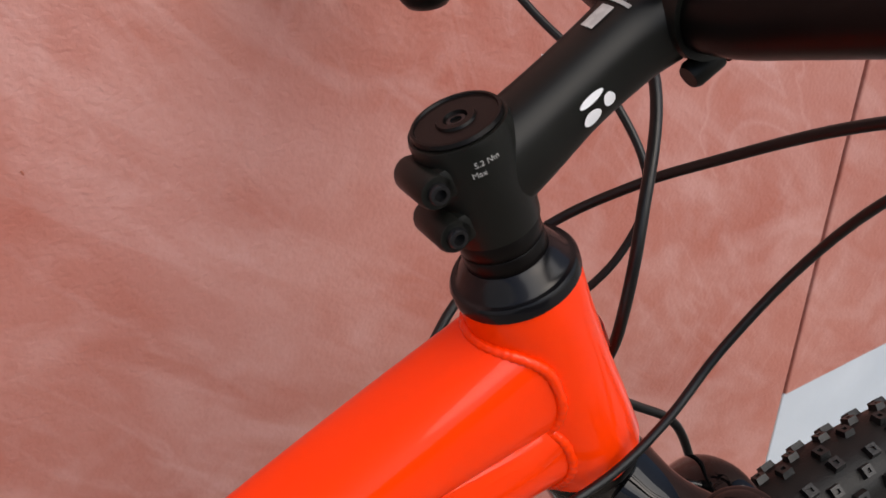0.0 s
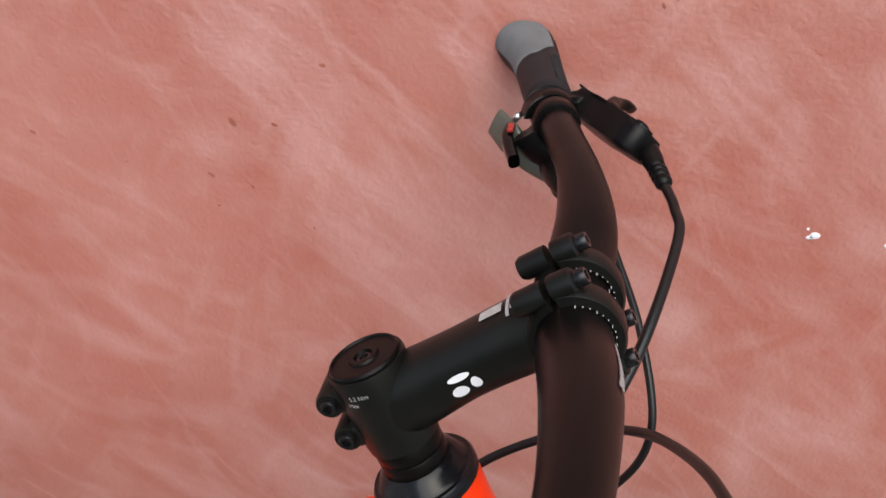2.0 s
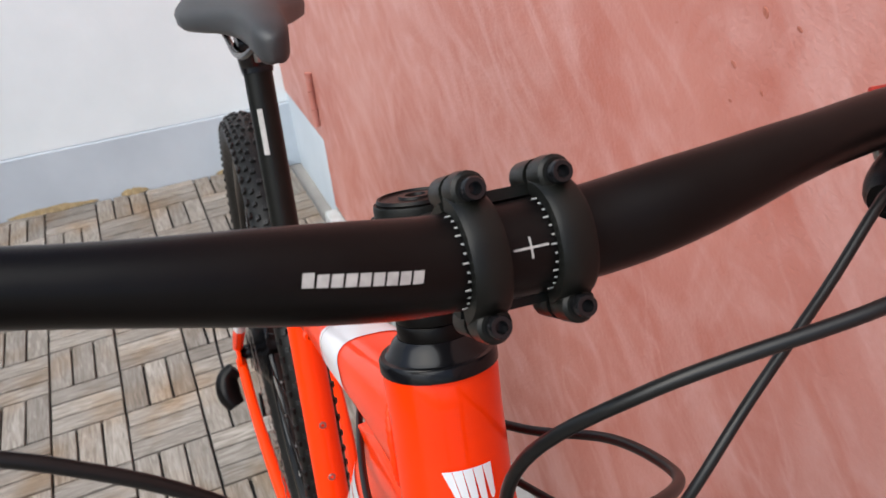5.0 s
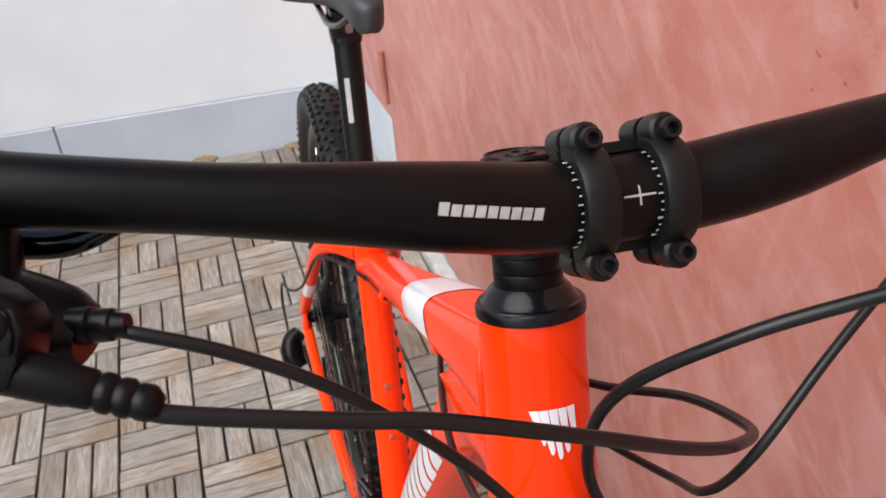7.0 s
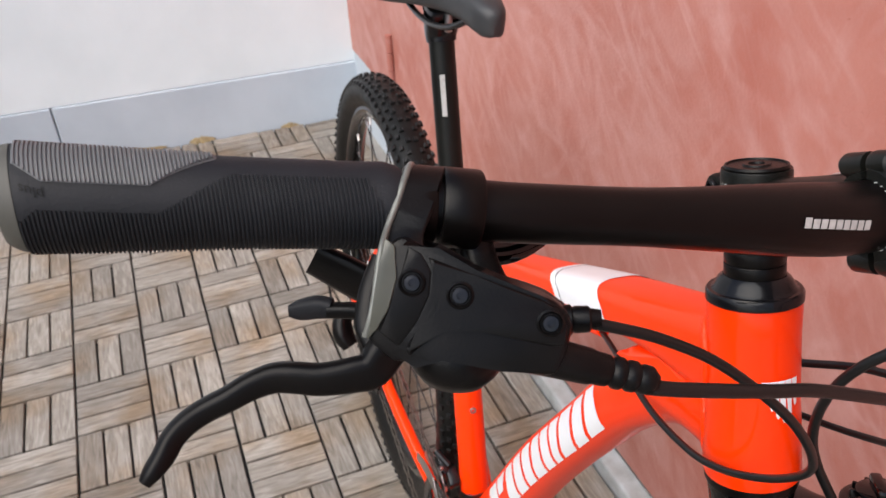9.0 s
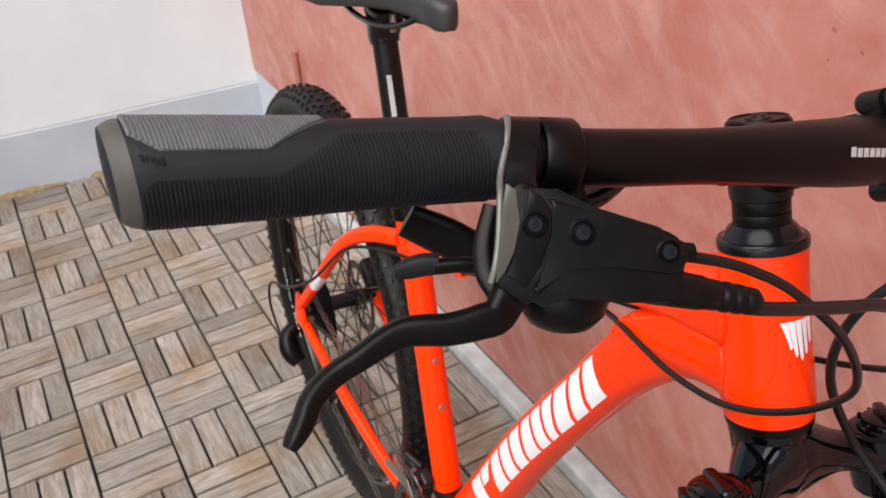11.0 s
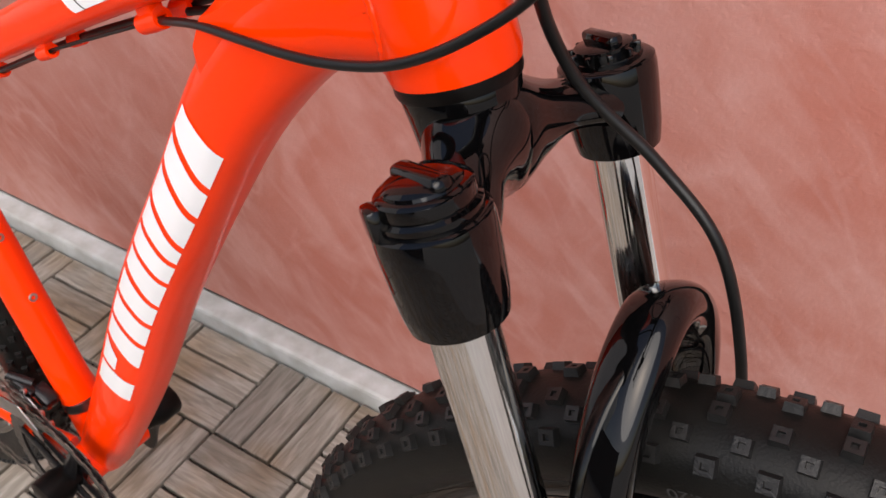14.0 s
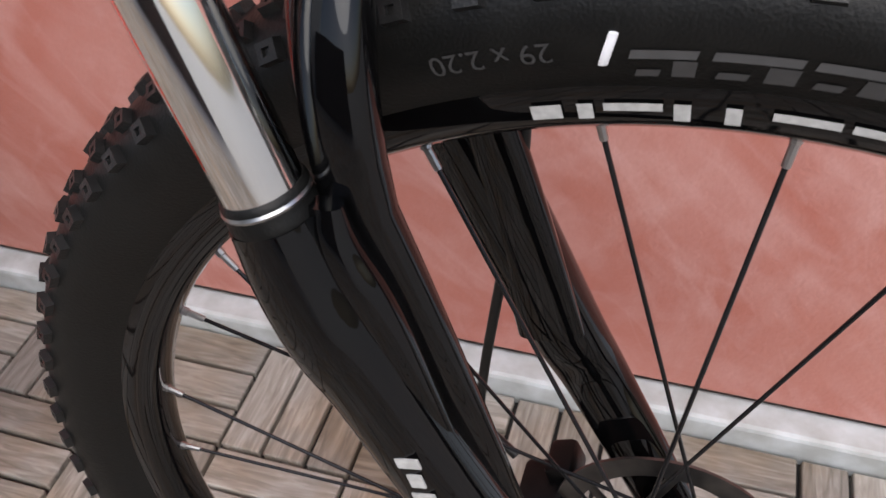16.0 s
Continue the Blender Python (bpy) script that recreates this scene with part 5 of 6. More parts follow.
        # the brake-side leg is straighter and stouter
        if y < 0:
            shin = [(*leg(0.445, y, 0.003), 0.0190, 0.0190), (*leg(0.47, y, 0.008), 0.0182, 0.0178), (*leg(0.52, y, 0.016), 0.0175, 0.0172), (*leg(0.58, y, 0.027), 0.0160, 0.0168), (*leg(0.62, y, 0.036), 0.013, 0.0175)]
        else:
            shin = [(*leg(0.445, y, 0.003), 0.0195, 0.0205), (*leg(0.47, y, 0.007), 0.0190, 0.0205), (*leg(0.52, y, 0.015), 0.0185, 0.0205), (*leg(0.58, y, 0.025), 0.0170, 0.0200), (*leg(0.62, y, 0.034), 0.014, 0.019)]
        Tube(smooth_path([(*leg(0.394, y), 0.0155, 0.0155), (*leg(0.42, y), 0.0176, 0.0180), *shin, (*low, 0.009, 0.017), (*(low + V(0.004, 0, -0.022)), 0.006, 0.012)], 5), False, 2.3).build(bm, 26)
        # fin along the front of the leg
        Tube(smooth_path([(*leg(0.392, y, 0.020), 0.004, 0.006), (*leg(0.41, y, 0.016), 0.0075, 0.010), (*leg(0.44, y, 0.018), 0.0085, 0.012), (*leg(0.50, y, 0.020), 0.007, 0.010), (*leg(0.58, y, 0.025), 0.004, 0.006)], 5), False, 2.4).build(bm, 16)
        lower = part("fork_lower", bm, GLOSS, bike, "glossy black fork lower leg", 60)
        if y < 0:
            for d0, d1, w in ((0.492, 0.497, 0.0095), (0.501, 0.508, 0.0060), (0.512, 0.516, 0.0095), (0.520, 0.528, 0.0070)):
                bm = bmesh.new()
                c = leg((d0 + d1) / 2, y, 0.014) + V(0.004, -0.0178, 0)
                box(bm, (w, 0.0008, d1 - d0), Matrix.Translation(c) @ pose(0, 0, 0, 0, -17, 0), 0.0)
                part("mark", bm, INK, lower, "pale bar of a small label")
    # arch over the tyre, ahead of the stanchions: a rounded band with its broad side fore and aft
    bm = bmesh.new()
    lean = AHEAD * math.cos(0.214) + AXIS * math.sin(0.214)
    line = []
    for k in range(6):
        w = 0.170 - 0.166 * k / 5
        line.append((-1.0, -w, 0.0514 + 0.010 * w - 0.004 * (w / 0.17) ** 2, 0.0))
    for k in range(1, 30):
        a = math.pi * k / 30
        c, up = math.cos(a), math.sin(a) ** 0.822
        line.append((-math.copysign(abs(c) ** 1.25, c), 0.1026 * up, 0.0514 + 0.0185 * up, up))
    line += [(-c, h, f, u) for c, h, f, u in line[5::-1]]
    mids = [on_axis(0.4002, f, 0.0585 * c) + AXIS * h for c, h, f, u in line]
    rings = []
    for k, p in enumerate(mids):
        t = (mids[min(k + 1, len(mids) - 1)] - mids[max(k - 1, 0)]).normalized()
        fore = (lean - t * lean.dot(t)).normalized()
        out = t.cross(fore)
        u = line[k][3]
        foot = max(0.0, -line[k][1]) / 0.170
        a_, b_ = 0.0122 + 0.0028 * u + 0.006 * foot, 0.0085 + 0.0022 * u - 0.002 * foot
        ring = []
        for q in range(24):
            w = 2 * math.pi * q / 24
            cw, sw = math.cos(w), math.sin(w)
            ring.append(bm.verts.new(p + fore * (a_ * math.copysign(abs(cw) ** 0.8, cw)) + out * (b_ * math.copysign(abs(sw) ** 0.8, sw))))
        rings.append(ring)
    for p, q in zip(rings, rings[1:]):
        for k in range(24):
            bm.faces.new((p[k], p[(k + 1) % 24], q[(k + 1) % 24], q[k]))
    bm.faces.new(rings[0])
    bm.faces.new(rings[-1])
    part("fork_arch", bm, GLOSS, bike, "glossy black fork arch over the tyre", 60)
    return fork


build_fork()


# ---------------- wheels ----------------
def wheel_point(axle, r, a, y):
    return axle + V(r * math.sin(a), y, r * math.cos(a))


TYRE_PROFILE = [(0.3105, 0.0128), (0.3150, 0.0150), (0.3215, 0.0205), (0.3300, 0.0255), (0.3390, 0.0275), (0.3490, 0.0266), (0.3570, 0.0222), (0.3625, 0.0145), (0.3650, 0.0065)]


def tyre_height(y):
    return float(np.interp(abs(y), [0, 0.0065, 0.014, 0.0215, 0.0262], [0.3656, 0.3650, 0.3625, 0.3570, 0.3490]))


def knob_mesh(name, l, w, h, hole):
    """One tread block, l along the tyre, w across it, with bevelled sides and a small square pit."""
    bm = bmesh.new()
    lo = [bm.verts.new((sx * l / 2, sy * w / 2, -0.002)) for sx, sy in ((-1, -1), (1, -1), (1, 1), (-1, 1))]
    hi = [bm.verts.new((sx * l * 0.42, sy * w * 0.42, h)) for sx, sy in ((-1, -1), (1, -1), (1, 1), (-1, 1))]
    for k in range(4):
        bm.faces.new((lo[k], lo[(k + 1) % 4], hi[(k + 1) % 4], hi[k]))
    if hole:
        rim = [bm.verts.new((sx * l * 0.17, sy * w * 0.17, h)) for sx, sy in ((-1, -1), (1, -1), (1, 1), (-1, 1))]
        pit = [bm.verts.new((sx * l * 0.15, sy * w * 0.15, h - 0.0015)) for sx, sy in ((-1, -1), (1, -1), (1, 1), (-1, 1))]
        for k in range(4):
            bm.faces.new((hi[k], hi[(k + 1) % 4], rim[(k + 1) % 4], rim[k]))
            bm.faces.new((rim[k], rim[(k + 1) % 4], pit[(k + 1) % 4], pit[k]))
        bm.faces.new(pit)
    else:
        bm.faces.new(hi)
    return finish(name, bm, TREAD, 0)


KNOBS = {"centre": knob_mesh("knob_centre", 0.0090, 0.0086, 0.0040, True), "inter": knob_mesh("knob_inter", 0.0085, 0.0080, 0.0042, True), "edge": knob_mesh("knob_edge", 0.0100, 0.0090, 0.0046, True)}


def knob_pose(axle, a, y):
    """The pose of a tread block at the angle a round the wheel and y across."""
    h = tyre_height(y)
    slope = (tyre_height(y + 0.002) - tyre_height(y - 0.002)) / 0.004
    radial = V(math.sin(a), 0, math.cos(a))
    along = V(math.cos(a), 0, -math.sin(a))
    z = (radial - V(0, 1, 0) * slope).normalized()
    x = along
    yv = z.cross(x).normalized()
    p = wheel_point(axle, h, a, y)
    return Matrix(((x.x, yv.x, z.x, p.x), (x.y, yv.y, z.y, p.y), (x.z, yv.z, z.z, p.z), (0, 0, 0, 1)))


def build_wheel(axle, front):
    bm = bmesh.new()
    seg = 160
    prof = TYRE_PROFILE + [(r, -y) for r, y in TYRE_PROFILE[::-1]]
    m = Matrix.Translation(axle) @ pose(0, 0, 0, -90, 0, 0)
    lathe(bm, [(r, y) for r, y in prof], m, seg, True)
    tyre = part("front_tyre" if front else "rear_tyre", bm, RUBBER, bike, "black knobbly 29-inch mountain bike tyre", 60)
    bm = bmesh.new()
    lathe(bm, [(0.3165, 0.0152), (0.3165, 0.0135), (0.309, 0.0125), (0.309, -0.0125), (0.3165, -0.0135), (0.3165, -0.0152), (0.3105, -0.0155), (0.3010, -0.0135), (0.2965, -0.0085), (0.2955, 0.0), (0.2965, 0.0085), (0.3010, 0.0135), (0.3105, 0.0155)], m, seg, True)
    rim = part("front_rim" if front else "rear_rim", bm, GLOSS, bike, "black alloy rim with pale lettering bars", 40)
    # pale bars in place of the rim's lettering
    spans = ((0.000, 0.034, 0.3040), (0.051, 0.068, 0.3035), (0.079, 0.140, 0.3066), (0.151, 0.168, 0.3030), (0.202, 0.218, 0.3030), (0.247, 0.312, 0.3066), (0.322, 0.368, 0.3066), (0.380, 0.396, 0.3030), (0.410, 0.470, 0.3066))
    for side in (-1, 1):
        for start in (-0.264, 1.830, 3.925):
            for a0, a1, low in spans:
                bm = bmesh.new()
                n = max(2, round((a1 - a0) / 0.008))
                for c in range(n):
                    q0, q1 = start + a0 + (a1 - a0) * c / n, start + a0 + (a1 - a0) * (c + 1) / n
                    v = [bm.verts.new(wheel_point(axle, r, q, side * (0.0136 + (r - 0.3010) * 0.21 + 0.0012))) for r, q in ((low, q0), (0.3098, q0), (0.3098, q1), (low, q1))]
                    bm.faces.new(v)
                part("rim_mark", bm, INK, rim, "pale printed block")
    # hub, axle ends
    bm = bmesh.new()
    half = 0.05 if front else 0.0675
    lathe(bm, [(0.008, -half), (0.011, -half + 0.004), (0.013, -0.034), (0.026, -0.032), (0.026, -0.028), (0.014, -0.024), (0.013, 0.0), (0.014, 0.020), (0.029, 0.022), (0.029, 0.026), (0.016, 0.030), (0.011, half - 0.004), (0.008, half)], m, 28)
    part("front_hub" if front else "rear_hub", bm, DARK_STEEL, bike, "black wheel hub", 40)
    # spokes and nipples
    off = 0.017 if front else 0.035
    for k in range(28):
        s = 1 if k % 2 else -1
        a = 2 * math.pi * k / 28 + off
        cross = (1 if (k // 2) % 2 else -1) * 2 * math.pi * 5 / 28
        hub_p = wheel_point(axle, 0.026, a + cross, s * 0.029)
        rim_p = wheel_point(axle, 0.2965, a, s * 0.003)
        bm = bmesh.new()
        rod(bm, hub_p, rim_p.lerp(hub_p, 0.03), 0.0011, seg=8)
        part("spoke", bm, DARK_STEEL, rim, "thin black spoke")
        bm = bmesh.new()
        Tube([(*rim_p.lerp(hub_p, f), r) for f, r in ((-0.004, 0.0024), (0.012, 0.0024), (0.014, 0.0018), (0.046, 0.0017))]).build(bm, 8)
        part("nipple", bm, STEEL, rim, "small silver spoke nipple")
    # brake disc on the left
    bm = bmesh.new()
    md = Matrix.Translation(axle + V(0, 0.036 if front else 0.040, 0)) @ pose(0, 0, 0, -90, 0, 0)
    lathe(bm, [(0.064, -0.0009), (0.064, 0.0009), (0.050, 0.0009), (0.050, -0.0009)], md, 72, True)
    disc = part("front_brake_disc" if front else "rear_brake_disc", bm, DISC_STEEL, bike, "dull steel brake disc", 30)
    bm = bmesh.new()
    lathe(bm, [(0.026, -0.0009), (0.026, 0.0009), (0.019, 0.0009), (0.019, -0.0009)], md, 36, True)
    part("disc_carrier", bm, DISC_STEEL, disc)
    for k in range(6):
        a = 2 * math.pi * k / 6
        p0 = md @ V(0.024 * math.cos(a), 0.024 * math.sin(a), 0)
        p1 = md @ V(0.052 * math.cos(a + 0.5), 0.052 * math.sin(a + 0.5), 0)
        bm = bmesh.new()
        Tube([(*p0, 0.0009, 0.003), (*p1, 0.0009, 0.0035)], True).build(bm, 8)
        part("disc_arm", bm, DISC_STEEL, disc)
    # tread
    count = 88 if front else 106
    pitch = 2 * math.pi / count
    size = Matrix.Diagonal((1, 1, 1, 1) if front else (0.80, 0.82, 0.9, 1))
    rest = bmesh.new()
    made = 0
    singles = []
    for k in range(count):
        a = k * pitch
        rows = [("centre", a, 0.0055), ("centre", a, -0.0055)] if k % 2 == 0 else [("centre", a, 0.0095), ("centre", a, -0.0095)]
        rows += [("inter", a + pitch * 0.5, 0.0165), ("inter", a + pitch * 0.5, -0.0165), ("edge", a, 0.0238), ("edge", a, -0.0238)]
        for kind, ang, y in rows:
            ang = (ang + math.pi) % (2 * math.pi) - math.pi
            limit = -0.95 < ang < 0.85 if front else -0.75 < ang < 0.55
            singles.append((limit and y < 0.02, kind, knob_pose(axle, ang, y) @ size))
    for near, kind, mk in singles:
        if near and made < 300:
            ob = new("tread_knob", KNOBS[kind])
            ob.parent = tyre
            ob.matrix_local = mk
            made += 1
        else:
            src = KNOBS[kind]
            vs = [rest.verts.new(mk @ v.co) for v in src.vertices]
            for p in src.polygons:
                rest.faces.new([vs[q] for q in p.vertices])
    tread = part("tread", rest, TREAD, tyre, "rows of small tread blocks", 0)
    tread["kind"] = "stuff"
    return tyre


FRONT_TYRE = build_wheel(FRONT_AXLE, True)
build_wheel(REAR_AXLE, False)


def sidewall(axle, r, a, side, out=0.0005):
    y = float(np.interp(r, [p[0] for p in TYRE_PROFILE[:6]], [p[1] for p in TYRE_PROFILE[:6]]))
    return wheel_point(axle, r, a, side * (y + out))


# white paint tick, size lettering and grey mark on the right sidewall
DASH_A = -0.176
bm = bmesh.new()
Tube([(*sidewall(FRONT_AXLE, 0.3275 + 0.012 * k / 4, DASH_A + 0.014 * k / 4, -1), 0.0016, 0.0005) for k in range(5)]).build(bm, 8)
part("paint_tick", bm, WHITE, FRONT_TYRE, "white paint tick on the sidewall")
lettering("size_lettering", "29 x 2.20", 0.0108, lambda u, v: sidewall(FRONT_AXLE, 0.3335 - v, DASH_A - 0.105 - u / 0.33, -1, 0.0004), DIM_INK, FRONT_TYRE, "dull grey tyre size lettering")
for a0, a1 in ((-0.152, -0.093), (-0.080, -0.006), (0.004, 0.070)):
    for f0, f1, r0, r1 in ((0.0, 1.0, 0.3300, 0.3332), (0.62, 0.98, 0.3218, 0.3292), (0.05, 0.42, 0.3218, 0.3250)):
        bm = bmesh.new()
        for j in range(6):
            q0, q1 = (a0 + (a1 - a0) * (f0 + (f1 - f0) * g / 6) for g in (j, j + 1))
            bm.faces.new([bm.verts.new(sidewall(FRONT_AXLE, r, q, -1, 0.0004)) for r, q in ((r0, q0), (r1, q0 + 0.003), (r1, q1 + 0.003), (r0, q1))])
        part("mark", bm, GREY_INK, FRONT_TYRE, "dull grey printed block")


# ---------------- drivetrain ----------------
def ring_gear(name, centre, r, teeth, mat, label, spokes=4):
    bm = bmesh.new()
    m = Matrix.Translation(centre) @ pose(0, 0, 0, -90, 0, 0)
    n = teeth * 2
    lo = [[], []]
    for h, ringv in ((-0.0012, lo[0]), (0.0012, lo[1])):
        for k in range(n):
            rr = r + (0.003 if k % 2 else -0.002)
            ringv.append(bm.verts.new(m @ V(rr * math.cos(2 * math.pi * k / n), rr * math.sin(2 * math.pi * k / n), h)))
    inn = [[bm.verts.new(m @ V(r * 0.82 * math.cos(2 * math.pi * k / n), r * 0.82 * math.sin(2 * math.pi * k / n), h)) for k in range(n)] for h in (-0.0012, 0.0012)]
    for k in range(n):
        j = (k + 1) % n
        bm.faces.new((lo[0][k], lo[0][j], lo[1][j], lo[1][k]))
        bm.faces.new((lo[1][k], lo[1][j], inn[1][j], inn[1][k]))
        bm.faces.new((inn[0][k], inn[0][j], lo[0][j], lo[0][k]))
        bm.faces.new((inn[1][k], inn[1][j], inn[0][j], inn[0][k]))
    for k in range(spokes):
        a = 2 * math.pi * k / spokes + 0.5
        p0 = m @ V(0.01 * math.cos(a), 0.01 * math.sin(a), 0)
        p1 = m @ V(r * 0.86 * math.cos(a), r * 0.86 * math.sin(a), 0)
        Tube([(*p0, 0.003, 0.010), (*p1, 0.002, 0.006)], True).build(bm, 8)
    return part(name, bm, mat, bike, label, 30)


def build_drivetrain():
    ring_gear("chainring", BB + V(0, -0.050, 0), 0.086, 42, DARK_STEEL, "black outer chainring")
    ring_gear("chainring", BB + V(0, -0.042, 0), 0.064, 32, DARK_STEEL, "dark middle chainring")
    bm = bmesh.new()
    lathe(bm, [(0.012, -0.082), (0.018, -0.080), (0.019, -0.060), (0.016, -0.052), (0.012, -0.036)], aim(BB, (0, 1, 0)), 24)
    a = BB + V(0, -0.074, 0)
    Tube(smooth_path([(*a, 0.008, 0.017), (*(a + V(-0.016, -0.008, -0.090)), 0.007, 0.012), (*(a + V(-0.030, -0.014, -0.168)), 0.0075, 0.014)], 4), True, 2.5).build(bm, 18)
    part("crank_arm", bm, MATTE, bike, "black crank arm")
    bm = bmesh.new()
    lathe(bm, [(0.012, 0.036), (0.016, 0.050), (0.0195, 0.058), (0.0195, 0.080), (0.017, 0.084)], aim(BB, (0, 1, 0)), 24)
    a = BB + V(0, 0.074, 0)
    Tube(smooth_path([(*a, 0.008, 0.017), (*(a + V(-0.05, 0.006, -0.07)), 0.007, 0.012), (*(a + V(-0.09, 0.012, -0.145)), 0.0075, 0.014)], 4), True, 2.5).build(bm, 18)
    part("crank_arm", bm, MATTE, bike, "black crank arm")
    # cassette
    for k in range(8):
        r = 0.062 - k * 0.0052
        bm = bmesh.new()
        m = aim(REAR_AXLE + V(0, -0.026 - k * 0.0036, 0), (0, 1, 0))
        n = max(11, int(r * 520)) * 2
        rings = [[bm.verts.new(m @ V((r + (0.002 if q % 2 else -0.002)) * math.cos(2 * math.pi * q / n), (r + (0.002 if q % 2 else -0.002)) * math.sin(2 * math.pi * q / n), h)) for q in range(n)] for h in (-0.0009, 0.0009)]
        for q in range(n):
            bm.faces.new((rings[0][q], rings[0][(q + 1) % n], rings[1][(q + 1) % n], rings[1][q]))
        bm.faces.new(rings[0])
        bm.faces.new(rings[1])
        part("sprocket", bm, DARK_STEEL, bike, "dark cassette sprocket", 30)
    # chain: plates along the upper and lower run
    bm = bmesh.new()
    runs = [(BB + V(0, -0.048, 0.086), REAR_AXLE + V(0, -0.046, 0.036)), (BB + V(0, -0.048, -0.086), REAR_AXLE + V(0.05, -0.046, -0.155))]
    for a, b in runs:
        n = int((b - a).length / 0.0127)
        for k in range(n):
            p = a.lerp(b, (k + 0.5) / n)
            d = (b - a).normalized()
            y = 0.0028 if k % 2 else 0.0018
            for s in (-1, 1):
                slab(bm, [(-0.0072, -0.0022), (-0.005, -0.0038), (0.0, -0.0028), (0.005, -0.0038), (0.0072, -0.0022), (0.0072, 0.0022), (0.005, 0.0038), (0.0, 0.0028), (-0.005, 0.0038), (-0.0072, 0.0022)], Matrix(((d.x, -d.z, 0, p.x), (0, 0, 1, p.y + s * y), (d.z, d.x, 0, p.z), (0, 0, 0, 1))), 0.0009)
    for k in range(22):
        a = -math.pi / 2 + math.pi * k / 21
        p = BB + V(0.086 * math.cos(a), -0.050, 0.086 * math.sin(a))
        d = V(-math.sin(a), 0, math.cos(a))
        for s in (-1, 1):
            slab(bm, [(-0.0072, -0.0022), (-0.005, -0.0038), (0.005, -0.0038), (0.0072, -0.0022), (0.0072, 0.0022), (0.005, 0.0038), (-0.005, 0.0038), (-0.0072, 0.0022)], Matrix(((d.x, -d.z, 0, p.x), (0, 0, 1, p.y + s * (0.0028 if k % 2 else 0.0018)), (d.z, d.x, 0, p.z), (0, 0, 0, 1))), 0.0009)
    part("chain", bm, CHAIN_STEEL, bike, "dull grey bicycle chain", 30)
    # front derailleur
    p = BB + SEAT_WAY * 0.098 + V(0.0, -0.034, 0.0)
    bm = bmesh.new()
    box(bm, (0.026, 0.016, 0.018), Matrix.Translation(p + V(-0.004, 0.006, -0.010)) @ pose(0, 0, 0, 0, 25, 0), 0.004)
    box(bm, (0.034, 0.010, 0.012), Matrix.Translation(p + V(-0.022, -0.004, 0.004)) @ pose(0, 0, 0, 0, 30, 10), 0.003)
    rod(bm, p + V(-0.014, 0.004, 0.004), p + V(-0.032, -0.008, 0.016), 0.005)
    fd = part("front_derailleur", bm, DARK_STEEL, bike, "dark front derailleur with steel cage plates")
    bm = bmesh.new()
    lathe(bm, [(0.0180, -0.006), (0.0202, -0.005), (0.0202, 0.005), (0.0180, 0.006)], aim(BB + SEAT_WAY * 0.066, SEAT_WAY), 24)
    part("clamp_band", bm, DISC_STEEL, fd, "dull silver clamp band")
    for x, z, r in ((-0.030, 0.014, 0.0042), (-0.010, 0.006, 0.0036), (0.008, -0.014, 0.0044), (0.020, -0.022, 0.0040)):
        socket_bolt("pivot_bolt", p + V(x, -0.010, z), (0.1, -1, 0.3), r, 0.004, fd, STEEL, "bright pivot bolt")
    for s in (-1, 1):
        bm = bmesh.new()
        pts = [(-0.075, -0.028), (-0.045, -0.018), (0.0, -0.004), (0.028, -0.020), (0.026, -0.004), (0.004, 0.016), (-0.03, 0.008), (-0.072, -0.012)]
        slab(bm, pts, Matrix.Translation(p + V(-0.004, -0.016 + s * 0.006, -0.012)) @ pose(0, 0, 0, 90, 0, 0), 0.0014, 0.0004)
        part("cage_plate", bm, STEEL, fd)
    # rear derailleur
    q = REAR_AXLE + V(-0.004, -0.078, -0.030)
    bm = bmesh.new()
    Tube(smooth_path([(*q, 0.010, 0.012), (*(q + V(0.006, -0.014, -0.012)), 0.014, 0.016), (*(q + V(0.022, -0.016, -0.030)), 0.015, 0.018), (*(q + V(0.036, -0.008, -0.046)), 0.012, 0.013)], 4), False, 2.8).build(bm, 18)
    rd = part("rear_derailleur", bm, PLASTIC, bike, "black rear derailleur", 50)
    for c in (q + V(0.040, 0.030, -0.052), q + V(0.052, 0.030, -0.124)):
        bm = bmesh.new()
        lathe(bm, [(0.006, -0.003), (0.019, -0.0025), (0.019, 0.0025), (0.006, 0.003)], aim(c, (0, 1, 0)), 22)
        part("jockey_wheel", bm, PLASTIC, rd)
    bm = bmesh.new()
    slab(bm, [(-0.016, 0.0), (0.0, 0.016), (0.018, 0.0), (0.030, -0.080), (0.012, -0.090), (-0.004, -0.078)], Matrix.Translation(q + V(0.040, 0.020, -0.050)) @ pose(0, 0, 0, 90, 0, 0), 0.002, 0.0006)
    part("cage_plate", bm, DARK_STEEL, rd)
    # rear brake caliper inside the left stays
    bm = bmesh.new()
    box(bm, (0.055, 0.034, 0.030), Matrix.Translation(REAR_AXLE + V(0.055, 0.045, 0.075)) @ pose(0, 0, 0, 0, 40, 0), 0.006)
    part("rear_brake_caliper", bm, PLASTIC, bike, "black brake caliper")
    # front caliper behind the left leg
    bm = bmesh.new()
    box(bm, (0.030, 0.034, 0.060), Matrix.Translation(FRONT_AXLE + V(-0.066, 0.045, -0.022)) @ pose(0, 0, 0, 0, -15, 0), 0.006)
    box(bm, (0.018, 0.026, 0.020), Matrix.Translation(FRONT_AXLE + V(-0.062, 0.055, 0.012)) @ pose(0, 0, 0, 0, -25, 0), 0.004)
    part("front_brake_caliper", bm, PLASTIC, bike, "black brake caliper")
